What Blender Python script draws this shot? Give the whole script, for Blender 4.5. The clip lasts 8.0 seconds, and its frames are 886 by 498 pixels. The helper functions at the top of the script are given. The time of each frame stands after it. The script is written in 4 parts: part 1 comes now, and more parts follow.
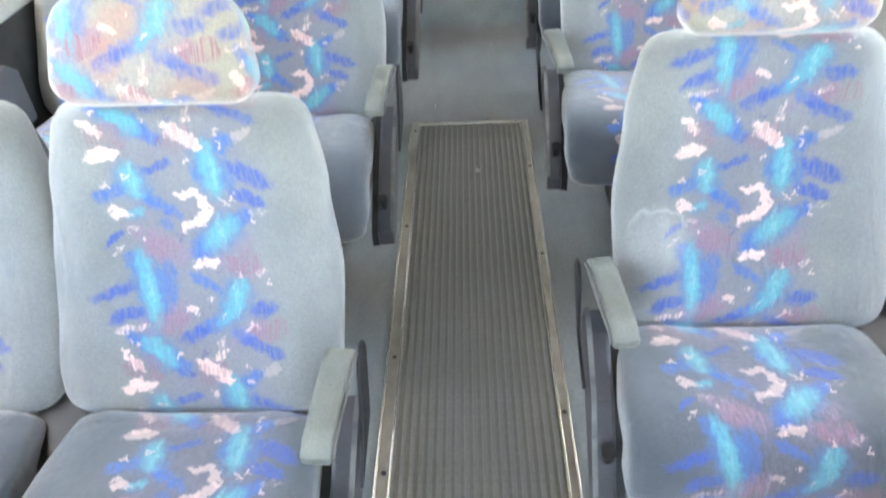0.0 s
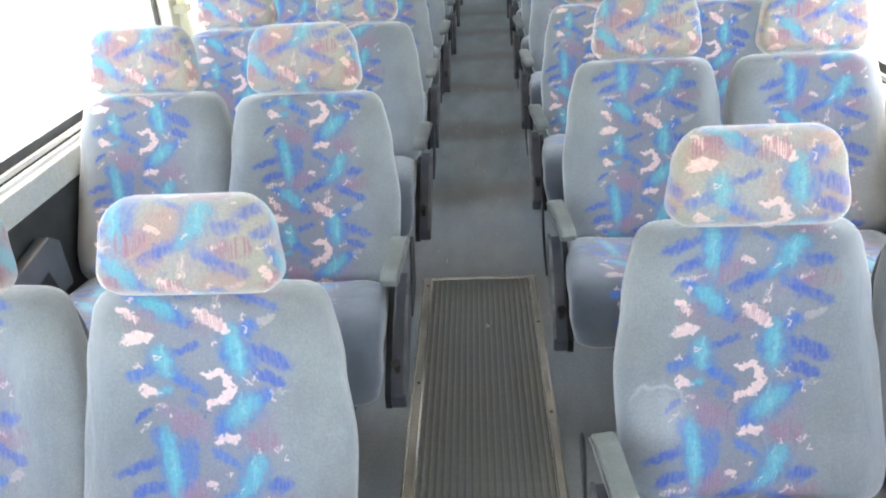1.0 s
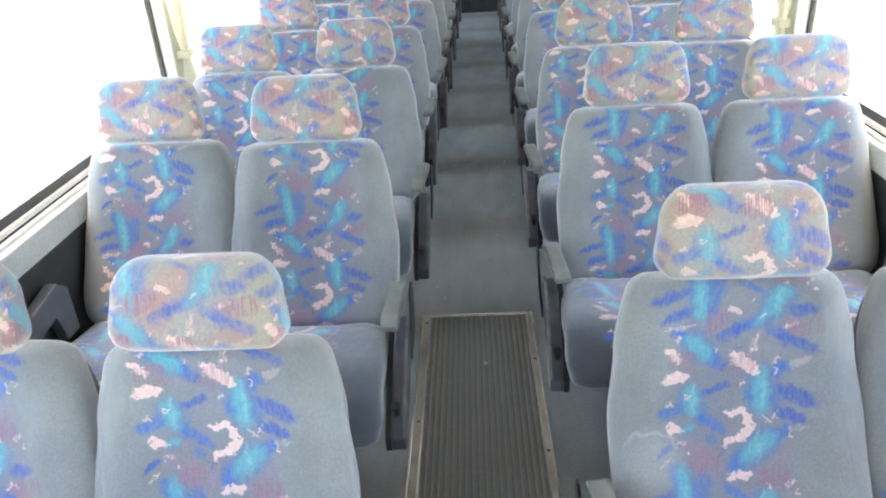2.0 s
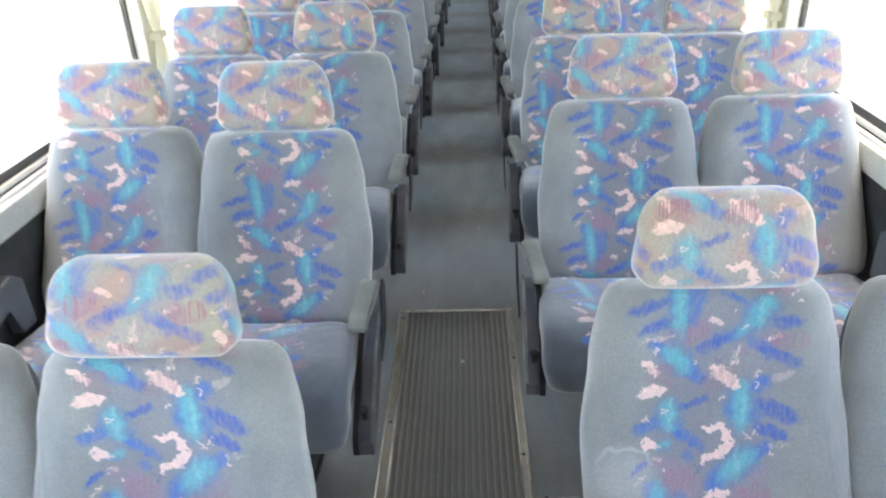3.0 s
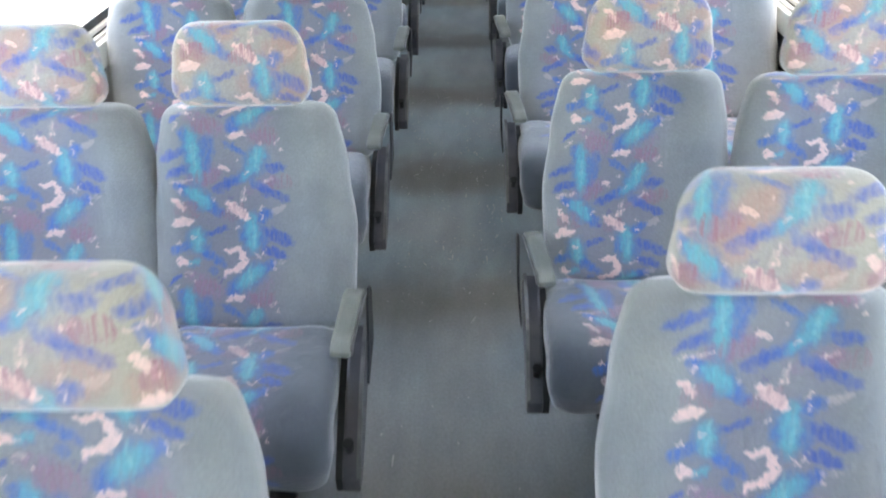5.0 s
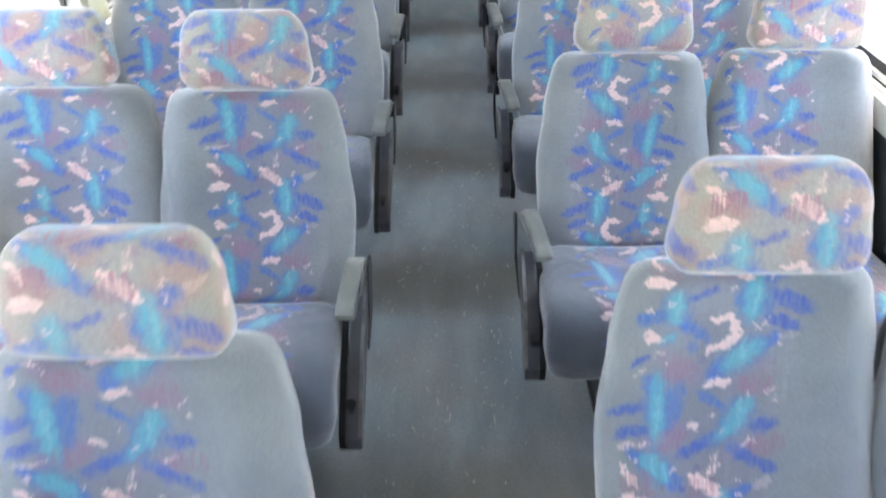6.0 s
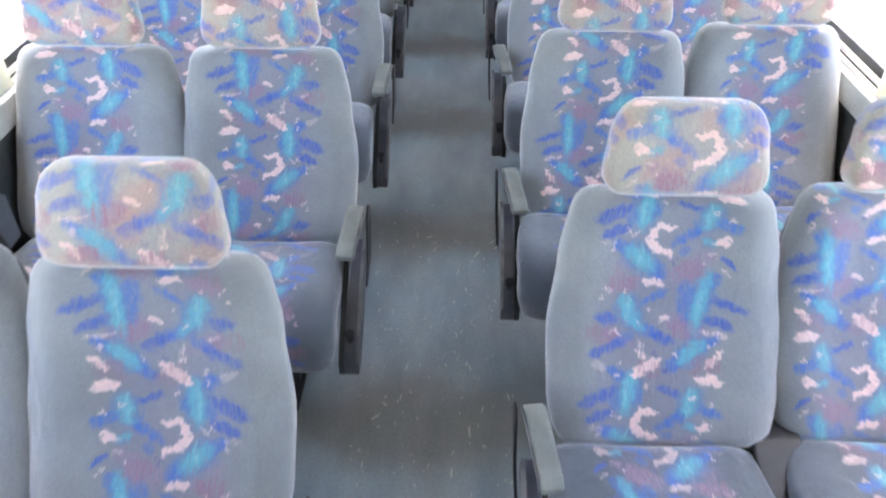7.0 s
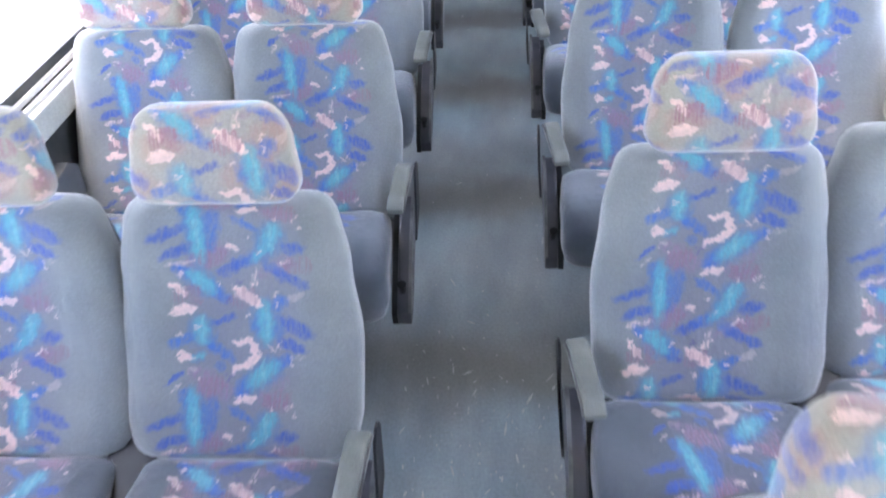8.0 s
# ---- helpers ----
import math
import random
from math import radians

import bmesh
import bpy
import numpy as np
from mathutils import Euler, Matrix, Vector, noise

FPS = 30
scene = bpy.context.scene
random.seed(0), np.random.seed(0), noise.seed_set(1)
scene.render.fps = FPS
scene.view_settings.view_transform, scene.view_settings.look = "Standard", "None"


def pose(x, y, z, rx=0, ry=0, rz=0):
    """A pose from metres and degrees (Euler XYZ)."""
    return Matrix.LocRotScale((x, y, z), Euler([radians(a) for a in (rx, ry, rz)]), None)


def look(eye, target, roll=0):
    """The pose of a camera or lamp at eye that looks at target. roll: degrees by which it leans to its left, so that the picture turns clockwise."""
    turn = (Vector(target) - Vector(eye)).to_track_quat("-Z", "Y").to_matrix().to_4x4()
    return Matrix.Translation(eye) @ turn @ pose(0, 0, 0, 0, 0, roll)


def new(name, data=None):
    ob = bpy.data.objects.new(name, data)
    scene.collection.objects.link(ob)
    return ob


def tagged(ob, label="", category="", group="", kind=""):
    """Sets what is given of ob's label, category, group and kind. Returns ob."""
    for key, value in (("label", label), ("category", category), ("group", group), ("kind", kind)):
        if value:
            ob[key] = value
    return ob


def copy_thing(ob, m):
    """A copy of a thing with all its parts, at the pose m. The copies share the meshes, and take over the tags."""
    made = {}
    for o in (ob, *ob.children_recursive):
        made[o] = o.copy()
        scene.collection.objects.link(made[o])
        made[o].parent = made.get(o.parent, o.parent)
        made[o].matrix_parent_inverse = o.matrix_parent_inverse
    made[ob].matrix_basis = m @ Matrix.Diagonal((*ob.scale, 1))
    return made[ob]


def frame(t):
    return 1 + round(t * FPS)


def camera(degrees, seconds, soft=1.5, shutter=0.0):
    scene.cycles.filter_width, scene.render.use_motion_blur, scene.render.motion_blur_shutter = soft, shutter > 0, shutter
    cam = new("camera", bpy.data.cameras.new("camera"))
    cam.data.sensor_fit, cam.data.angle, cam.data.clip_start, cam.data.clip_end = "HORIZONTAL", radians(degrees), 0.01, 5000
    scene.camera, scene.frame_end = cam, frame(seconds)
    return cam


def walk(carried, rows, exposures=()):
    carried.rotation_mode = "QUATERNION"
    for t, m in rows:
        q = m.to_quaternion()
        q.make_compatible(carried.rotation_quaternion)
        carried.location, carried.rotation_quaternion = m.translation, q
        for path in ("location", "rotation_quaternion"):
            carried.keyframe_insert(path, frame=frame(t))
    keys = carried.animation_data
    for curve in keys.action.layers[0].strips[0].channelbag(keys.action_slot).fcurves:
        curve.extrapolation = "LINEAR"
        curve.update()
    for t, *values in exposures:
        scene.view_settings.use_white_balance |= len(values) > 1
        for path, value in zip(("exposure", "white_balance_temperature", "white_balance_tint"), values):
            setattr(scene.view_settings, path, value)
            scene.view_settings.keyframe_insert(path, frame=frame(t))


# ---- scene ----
cam = camera(62.0, 8.0, soft=2.0, shutter=0.35)
PATH = [
    (0, (0.141, 0.013, 1.299), (0.032, 1.574, 0.053), -3.2),
    (0.5, (0.149, 0.002, 1.358), (0.041, 1.693, 0.296), -2.5),
    (1, (0.153, -0.012, 1.413), (0.015, 1.743, 0.463), -3.5),
    (1.5, (0.157, -0.026, 1.461), (0.035, 1.737, 0.524), -3.0),
    (1.7, (0.155, -0.033, 1.485), (0.027, 1.743, 0.574), -3.9),
    (2.8, (0.187, 0.013, 1.485), (0.049, 1.802, 0.6), -3.0),
    (3, (0.193, 0.052, 1.475), (0.09, 1.819, 0.544), -2.4),
    (3.5, (0.159, 0.27, 1.454), (0.108, 1.994, 0.442), -2.2),
    (4, (0.129, 0.557, 1.483), (0.104, 2.254, 0.425), -2.9),
    (4.5, (0.161, 0.877, 1.51), (0.072, 2.557, 0.429), -2.9),
    (4.7, (0.157, 1.019, 1.514), (0.099, 2.686, 0.411), -1.5),
    (5.8, (0.106, 1.867, 1.55), (0.066, 3.489, 0.381), -0.9),
    (6, (0.094, 2.024, 1.558), (0.099, 3.649, 0.393), -0.1),
    (6.5, (0.105, 2.359, 1.596), (0.122, 3.961, 0.398), -0.7),
    (7, (0.158, 2.699, 1.631), (0.135, 4.27, 0.394), 0.5),
    (7.5, (0.123, 3.055, 1.633), (0.061, 4.615, 0.382), -3.1),
    (8, (0.153, 3.429, 1.615), (0.016, 4.972, 0.35), -3.7),
]
EXPOSURES = [(0, 5.83, 8350, 15), (0.5, 5.52, 8100, 16), (1.0, 5.42, 8050, 16), (1.5, 5.33, 8050, 16), (3.0, 5.27, 8050, 16), (3.5, 5.25, 8050, 16), (4.0, 5.13, 8000, 16), (4.5, 5.27, 7900, 16), (6.0, 5.52, 7650, 18), (6.5, 5.51, 7600, 20), (7.0, 5.63, 7450, 22), (7.5, 5.68, 7300, 23), (8, 5.65, 7100, 24)]
walk(cam, [(t, look(eye, target, roll)) for t, eye, target, roll in PATH], EXPOSURES)

# ---------------------------------------------------------------- light
world = bpy.data.worlds.new("sky")
scene.world = world
world.use_nodes = True
wn = world.node_tree.nodes
sky = wn.new("ShaderNodeTexSky")
sky.sky_type, sky.sun_disc = "NISHITA", False
sky.sun_elevation, sky.sun_rotation = radians(72), radians(3)
sky.air_density, sky.dust_density, sky.ozone_density = 1.0, 4.0, 1.0
wn["Background"].inputs["Strength"].default_value = 0.15
world.node_tree.links.new(sky.outputs["Color"], wn["Background"].inputs["Color"])
sun = new("sun", bpy.data.lights.new("sun", "SUN"))
sun.data.energy, sun.data.angle, sun.data.color = 1.5, radians(14), (1.0, 0.96, 0.9)
sun.matrix_world = look((0.1, 1.95, 6.0), (0.0, 0.0, 0.0))

# ---------------------------------------------------------------- plan
PITCH = 0.85                      # from row to row
LEFT_Y, RIGHT_Y = 0.515, 0.70     # front of the first row's frames
LEFT_X, RIGHT_X = -0.55, 0.807    # middle of the double seats
ROWS = 9
WALL_L, WALL_R = -1.03, 1.28      # inner faces of the side walls
FRONT, REAR = -2.0, 9.4
HEAD, ROOF = 1.62, 1.98
PILLARS = [2.82 + 1.58 * k for k in range(-3, 5)]
PILLAR_W = 0.10


# ---------------------------------------------------------------- materials
def material(name, rough=0.6, metal=0.0, bump=0.0, bump_scale=200.0, sheen=0.0):
    m = bpy.data.materials.new(name)
    m.use_nodes = True
    b = m.node_tree.nodes["Principled BSDF"]
    b.inputs["Roughness"].default_value, b.inputs["Metallic"].default_value = rough, metal
    if sheen:
        b.inputs["Sheen Weight"].default_value = sheen
        b.inputs["Sheen Roughness"].default_value = 0.5 if sheen > 0.7 else 0.3
    if bump:
        n = noise_node(m, bump_scale, 3.0)
        k = m.node_tree.nodes.new("ShaderNodeBump")
        k.inputs["Strength"].default_value, k.inputs["Distance"].default_value = bump, 0.002
        m.node_tree.links.new(n.outputs["Fac"], k.inputs["Height"])
        m.node_tree.links.new(k.outputs["Normal"], b.inputs["Normal"])
    return m


def noise_node(m, scale, detail=4.0, stretch=None):
    t = m.node_tree
    c, n = t.nodes.new("ShaderNodeTexCoord"), t.nodes.new("ShaderNodeTexNoise")
    n.inputs["Scale"].default_value, n.inputs["Detail"].default_value = scale, detail
    if stretch:
        g = t.nodes.new("ShaderNodeMapping")
        g.inputs["Scale"].default_value = stretch
        t.links.new(c.outputs["Object"], g.inputs["Vector"])
        t.links.new(g.outputs["Vector"], n.inputs["Vector"])
    else:
        t.links.new(c.outputs["Object"], n.inputs["Vector"])
    return n


def ramp(m, fac, stops):
    r = m.node_tree.nodes.new("ShaderNodeValToRGB")
    while len(r.color_ramp.elements) < len(stops):
        r.color_ramp.elements.new(0.5)
    for e, (p, c) in zip(r.color_ramp.elements, stops):
        e.position, e.color = p, (*c, 1)
    m.node_tree.links.new(fac, r.inputs["Fac"])
    return r.outputs["Color"]


def mix(m, fac, a, b, mode="MIX"):
    x = m.node_tree.nodes.new("ShaderNodeMix")
    x.data_type, x.blend_type = "RGBA", mode
    for socket, v in ((x.inputs[0], fac), (x.inputs[6], a), (x.inputs[7], b)):
        if isinstance(v, bpy.types.NodeSocket):
            m.node_tree.links.new(v, socket)
        else:
            socket.default_value = v if not isinstance(v, tuple) else (*v, 1)
    return x.outputs[2]


def base(m, colour):
    m.node_tree.links.new(colour, m.node_tree.nodes["Principled BSDF"].inputs["Base Color"])
    return m


def mottled(name, dark, light, scale=9.0, rough=0.6, metal=0.0, bump=0.15, bump_scale=300.0, stretch=None, sheen=0.0):
    """A plain surface, uneven at two scales."""
    m = material(name, rough, metal, bump, bump_scale, sheen)
    big = ramp(m, noise_node(m, scale, 6.0, stretch).outputs["Fac"], [(0.32, dark), (0.7, light)])
    fine = ramp(m, noise_node(m, scale * 22, 3.0).outputs["Fac"], [(0.3, (0.86, 0.86, 0.86)), (0.7, (1.08, 1.08, 1.08))])
    return base(m, mix(m, 1.0, big, fine, "MULTIPLY"))


def stroke_group():
    """Mask of one brush stroke of the printed fabric; the cloth repeats every REPEAT metres."""
    g = bpy.data.node_groups.new("brush_stroke", "ShaderNodeTree")
    for n in ("U", "V", "Cu", "Cv", "Cos", "Sin", "Length", "Width", "Across", "Soft"):
        g.interface.new_socket(n, in_out="INPUT", socket_type="NodeSocketFloat")
    g.interface.new_socket("Mask", in_out="OUTPUT", socket_type="NodeSocketFloat")
    i, o = g.nodes.new("NodeGroupInput"), g.nodes.new("NodeGroupOutput")

    def op(kind, *args):
        n = g.nodes.new("ShaderNodeMath")
        n.operation = kind
        for s, v in zip(n.inputs, args):
            if isinstance(v, (int, float)):
                s.default_value = v
            else:
                g.links.new(v, s)
        return n.outputs[0]
    I = i.outputs
    du = op("WRAP", op("SUBTRACT", I["U"], I["Cu"]), op("MULTIPLY", I["Across"], 0.5), op("MULTIPLY", I["Across"], -0.5))
    dv = op("WRAP", op("SUBTRACT", I["V"], I["Cv"]), REPEAT / 2, -REPEAT / 2)
    a = op("DIVIDE", op("MULTIPLY_ADD", du, I["Cos"], op("MULTIPLY", dv, I["Sin"])), I["Length"])
    b = op("DIVIDE", op("SUBTRACT", op("MULTIPLY", dv, I["Cos"]), op("MULTIPLY", du, I["Sin"])), I["Width"])
    d = op("ADD", op("POWER", op("ABSOLUTE", a), 2.8), op("POWER", op("ABSOLUTE", b), 1.9))
    r = g.nodes.new("ShaderNodeMapRange")
    r.interpolation_type = "SMOOTHSTEP"
    for s, v in zip(r.inputs[1:5], (0.1, 1.95, 1.0, 0.0)):
        s.default_value = v
    g.links.new(I["Soft"], r.inputs[2])
    g.links.new(d, r.inputs[0])
    g.links.new(r.outputs[0], o.inputs[0])
    return g


REPEAT = 0.370
STROKE = stroke_group()


def printed_velour(name, ground_dark, ground_light, strength, sheen, wear=0.5, wash=0.0, across=9.0, flecks=1.0):
    """Grey velour with a band of blue, turquoise, rose and mauve brush strokes, laid out on the cloth."""
    m = material(name, 0.92, 0.0, 0.5, 700.0, sheen)
    t = m.node_tree
    uv = t.nodes.new("ShaderNodeUVMap")
    uv.uv_map = "cloth"
    info = t.nodes.new("ShaderNodeObjectInfo")
    shift = t.nodes.new("ShaderNodeVectorMath")
    def calc(kind, *args):
        n = t.nodes.new("ShaderNodeMath")
        n.operation = kind
        for sock, v in zip(n.inputs, args):
            if isinstance(v, (int, float)):
                sock.default_value = v
            else:
                t.links.new(v, sock)
        return n.outputs[0]
    # the alpha holds how far askew the cover is cut, and past 1 the cloth is turned over, left for right
    over = calc("GREATER_THAN", info.outputs["Alpha"], 1.0)
    drift = calc("SUBTRACT", calc("SUBTRACT", info.outputs["Alpha"], 0.5), over)
    sign = t.nodes.new("ShaderNodeCombineXYZ")
    sign.inputs[1].default_value = 1.0
    t.links.new(calc("MULTIPLY_ADD", over, -2.0, 1.0), sign.inputs[0])
    laid = t.nodes.new("ShaderNodeVectorMath")
    laid.operation = "MULTIPLY"
    t.links.new(uv.outputs["UV"], laid.inputs[0])
    t.links.new(sign.outputs[0], laid.inputs[1])
    t.links.new(laid.outputs[0], shift.inputs[0])
    start = t.nodes.new("ShaderNodeVectorMath")
    start.operation = "SUBTRACT"
    start.inputs[1].default_value = (0.5, 1.0, 0.0)
    t.links.new(info.outputs["Color"], start.inputs[0])
    t.links.new(start.outputs[0], shift.inputs[1])
    parts = t.nodes.new("ShaderNodeSeparateXYZ")
    t.links.new(shift.outputs[0], parts.inputs[0])
    spot = t.nodes.new("ShaderNodeCombineXYZ")
    t.links.new(calc("MULTIPLY_ADD", parts.outputs[1], drift, parts.outputs[0]), spot.inputs[0])
    t.links.new(parts.outputs[1], spot.inputs[1])
    shift = spot

    def ragged(scale, detail, amount):
        n = t.nodes.new("ShaderNodeTexNoise")
        n.inputs["Scale"].default_value, n.inputs["Detail"].default_value = scale, detail
        t.links.new(shift.outputs[0], n.inputs["Vector"])
        r = t.nodes.new("ShaderNodeVectorMath")
        r.operation = "MULTIPLY_ADD"
        t.links.new(n.outputs["Color"], r.inputs[0])
        r.inputs[1].default_value = (amount, amount, 0)
        t.links.new(shift.outputs[0], r.inputs[2])
        sep = t.nodes.new("ShaderNodeSeparateXYZ")
        t.links.new(r.outputs[0], sep.inputs[0])
        return sep, amount / 2
    smooth, torn = ragged(75.0, 3.0, 0.022), ragged(95.0, 4.0, 0.032)

    def streaks(scale, low, high, least, along=0.3):
        """Threads of the cloth that took more or less of the dye."""
        n = t.nodes.new("ShaderNodeTexNoise")
        n.inputs["Scale"].default_value, n.inputs["Detail"].default_value = scale, 2.0
        v = t.nodes.new("ShaderNodeVectorMath")
        v.operation = "MULTIPLY"
        v.inputs[1].default_value = (1.0, along, 1.0)
        t.links.new(shift.outputs[0], v.inputs[0])
        t.links.new(v.outputs[0], n.inputs["Vector"])
        r = t.nodes.new("ShaderNodeMapRange")
        for sock, x in zip(r.inputs[1:5], (low, high, least, 1.0)):
            sock.default_value = x
        t.links.new(n.outputs["Fac"], r.inputs[0])
        return r
    dye, flecked, striped, patchy = streaks(150.0, 0.36, 0.6, 0.54), streaks(220.0, 0.42, 0.58, 0.25), streaks(300.0, 0.44, 0.56, 0.15, 0.06), streaks(170.0, 0.34, 0.50, 0.86, 0.5)
    col = ramp(m, noise_node(m, 7.0, 5.0).outputs["Fac"], [(0.35, ground_dark), (0.68, ground_light)])

    def stroke(colour, x0, y0, x1, y1, wide, amount=1.0, edge=None, thread=None, soft=2.5):
        """One brush stroke from end to end, in millimetres across and down from the print's hook."""
        nonlocal col
        sep, lag = edge or smooth
        s = t.nodes.new("ShaderNodeGroup")
        s.node_tree = STROKE
        t.links.new(sep.outputs[0], s.inputs["U"])
        t.links.new(sep.outputs[1], s.inputs["V"])
        run = max(math.hypot(x1 - x0, y1 - y0), 1.0)
        for key, v in (("Cu", (x0 + x1) * 0.0005 + lag), ("Cv", (y0 + y1) * 0.0005 + lag), ("Cos", (x1 - x0) / run), ("Sin", (y1 - y0) / run),
                       ("Length", run * 0.00052 + wide * 0.00022), ("Width", wide * 0.00074), ("Across", across), ("Soft", soft)):
            s.inputs[key].default_value = v
        f = t.nodes.new("ShaderNodeMath")
        f.operation = "MULTIPLY"
        f.inputs[1].default_value = amount * strength
        if edge is torn:
            crisp = t.nodes.new("ShaderNodeMapRange")
            for sock, v in zip(crisp.inputs[1:5], (0.33, 0.70, 0.0, 1.0)):
                sock.default_value = v
            t.links.new(s.outputs[0], crisp.inputs[0])
            t.links.new(crisp.outputs[0], f.inputs[0])
        else:
            t.links.new(s.outputs[0], f.inputs[0])
        g = t.nodes.new("ShaderNodeMath")
        g.operation = "MULTIPLY"
        t.links.new(f.outputs[0], g.inputs[0])
        t.links.new((thread or dye).outputs[0], g.inputs[1])
        col = mix(m, g.outputs[0], col, colour)

    blue, deep, cyan = (0.034, 0.165, 0.55), (0.034, 0.110, 0.48), (0.105, 0.48, 0.54)
    rose, mauve, wine = (0.93, 0.65, 0.61), (0.33, 0.215, 0.31), (0.36, 0.15, 0.20)

    violet = (0.10, 0.07, 0.30)

    def fleck(x0, y0, x1, y1, wide, amount=1.0):
        stroke(rose, x0, y0, x1, y1, wide * 1.08, amount * flecks, torn, patchy if wide > 6 else flecked, soft=1.8)
    # faded mauve patches down the band
    for y in (-140, -50, 40, 130):
        stroke((0.225, 0.21, 0.29), -95, y, 70, y, 75, 0.45)
    if wash:
        # warm smears between the strokes
        for x, y in ((-60, -160), (70, -120), (-10, -215), (60, 70), (-80, 30), (-120, -110), (20, -60), (100, -30)):
            stroke((0.50, 0.25, 0.20), x - 30, y + 18, x + 30, y - 18, 34, wash)
    # mauve and wine smears
    def smear(x0, y0, x1, y1, wide, amount, thread):
        stroke(mauve, x0, y0, x1, y1, wide * 1.35, min(1.0, amount * 1.35), None, thread, soft=2.6)
    smear(-109, -182, -47, -208, 19, 0.8, thread=flecked)
    smear(50, -169, 82, -185, 13, 0.7, thread=flecked)
    smear(17, -154, 50, -169, 9, 0.45, thread=flecked)
    smear(-108, 32, -70, 47, 12, 0.7, thread=flecked)
    smear(-88, 57, -38, 72, 16, 0.8, thread=flecked)
    smear(28, 81, 85, 97, 12, 0.7, thread=flecked)
    smear(61, 63, 69, 44, 14, 0.5, thread=flecked)
    stroke(wine, -110, -189, -80, -203, 12, 0.5, torn, flecked)
    stroke(wine, -107, -99, -88, -107, 9, 0.5, torn, flecked)
    stroke(wine, 64, -176, 77, -185, 9, 0.45, torn, flecked)
    # blue and deep blue brush strokes
    stroke(blue, -66, -277, -80, -212, 21, 0.85)
    stroke(blue, -106, -274, -103, -232, 15, 0.6)
    stroke(blue, -137, -176, -103, -151, 13, 1)
    stroke(blue, -82, -143, -46, -110, 15, 1)
    stroke(blue, -27, -266, 12, -243, 9, 0.9)
    stroke(blue, -23, -177, 15, -194, 13, 0.9)
    stroke(blue, 30, -178, 64, -159, 13, 0.7)
    stroke(blue, 11, -50, 25, -75, 19, 0.9)
    stroke(blue, 45, -94, 69, -111, 13, 1)
    stroke(blue, 40, -40, 63, -52, 16, 0.7)
    stroke(blue, -84, -30, -69, -11, 14, 0.7)
    stroke(blue, -149, -21, -108, -35, 12, 0.95)
    stroke(blue, -76, -18, -32, 7, 11, 0.95)
    stroke(blue, -16, 76, 3, 51, 17, 1)
    stroke(blue, 49, 24, 81, 7, 15, 1)
    stroke(blue, -61, 21, -47, 26, 11, 0.6)
    stroke(blue, -123, 72, -101, 97, 15, 1)
    stroke(deep, -180, -231, -123, -251, 12, 1)
    stroke(deep, -160, -196, -112, -212, 11, 1)
    stroke(deep, 67, -208, 102, -214, 13, 1)
    stroke(deep, -51, -164, -14, -180, 13, 1)
    stroke(deep, 52, -161, 108, -140, 12, 1)
    stroke(deep, 60, -68, 120, -42, 14, 1)
    stroke(deep, 61, -26, 108, -11, 11, 1)
    stroke(deep, -70, -60, -32, -74, 8, 1)
    stroke(deep, -152, 54, -126, 34, 7, 1)
    # turquoise flames, each in a haze of light blue
    def flame(x0, y0, x1, y1, wide, amount=1.0):
        stroke((0.07, 0.23, 0.47), x0, y0, x1, y1, wide * 1.5, 0.85 * amount, soft=3.6)
        stroke(cyan, x0, y0, x1, y1, wide * 0.80, amount, soft=3.6)
    flame(-108, -160, -74, -131, 16, 1)
    flame(51, -247, 29, -209, 17, 1)
    flame(12, -190, 37, -216, 11, 0.7)
    flame(26, -92, 34, -32, 17, 1)
    flame(-98, -65, -89, -27, 16, 0.9)
    flame(-107, 7, -88, 0, 6, 0.7)
    flame(10, 54, 51, 21, 17, 1)
    flame(-102, -285, -92, -198, 15, 1)
    # rose flecks: the bird, the hook and the smaller ones
    fleck(-27, -128, 17, -101, 15, 1)
    fleck(-1, -131, 18, -147, 6, 0.95)
    fleck(-7, -117, 23, -94, 7, 0.9)
    fleck(-32, -130, -18, -125, 6, 0.9)
    fleck(-149, -145, -120, -118, 9, 1)
    fleck(-152, -85, -105, -91, 12, 0.95)
    fleck(-144, -92, -117, -97, 8, 0.8)
    fleck(-29, -22, 4, -28, 9, 1)
    fleck(3, -25, 18, 3, 10, 1)
    fleck(18, 2, -11, 25, 12, 1)
    fleck(-31, 35, -6, 18, 9, 1)
    fleck(-135, 0, -110, 8, 11, 1)
    fleck(-118, 26, -100, 30, 6, 0.85)
    fleck(-21, 87, 20, 86, 8, 0.9)
    fleck(-10, 78, 14, 82, 5, 0.8)
    fleck(-41, -210, -26, -211, 9, 0.8)
    fleck(-154, -179, -104, -187, 6, 0.75)
    fleck(83, 103, 96, 97, 5, 0.7)
    fleck(5, -148, 17, -170, 5, 0.6)
    fleck(67, -184, 77, -187, 6, 0.6)
    fleck(75, -110, 105, -123, 9, 0.3)
    fleck(79, 7, 109, 3, 5, 0.4)
    fleck(-145, 70, -132, 63, 5, 0.5)
    # dark sparks
    stroke(violet, -43, -104, -38, -113, 6, 0.7, torn, flecked)
    stroke(violet, -39, 46, -26, 37, 5, 0.7, torn, flecked)
    stroke(violet, -25, -139, -15, -144, 4, 0.6, torn, flecked)
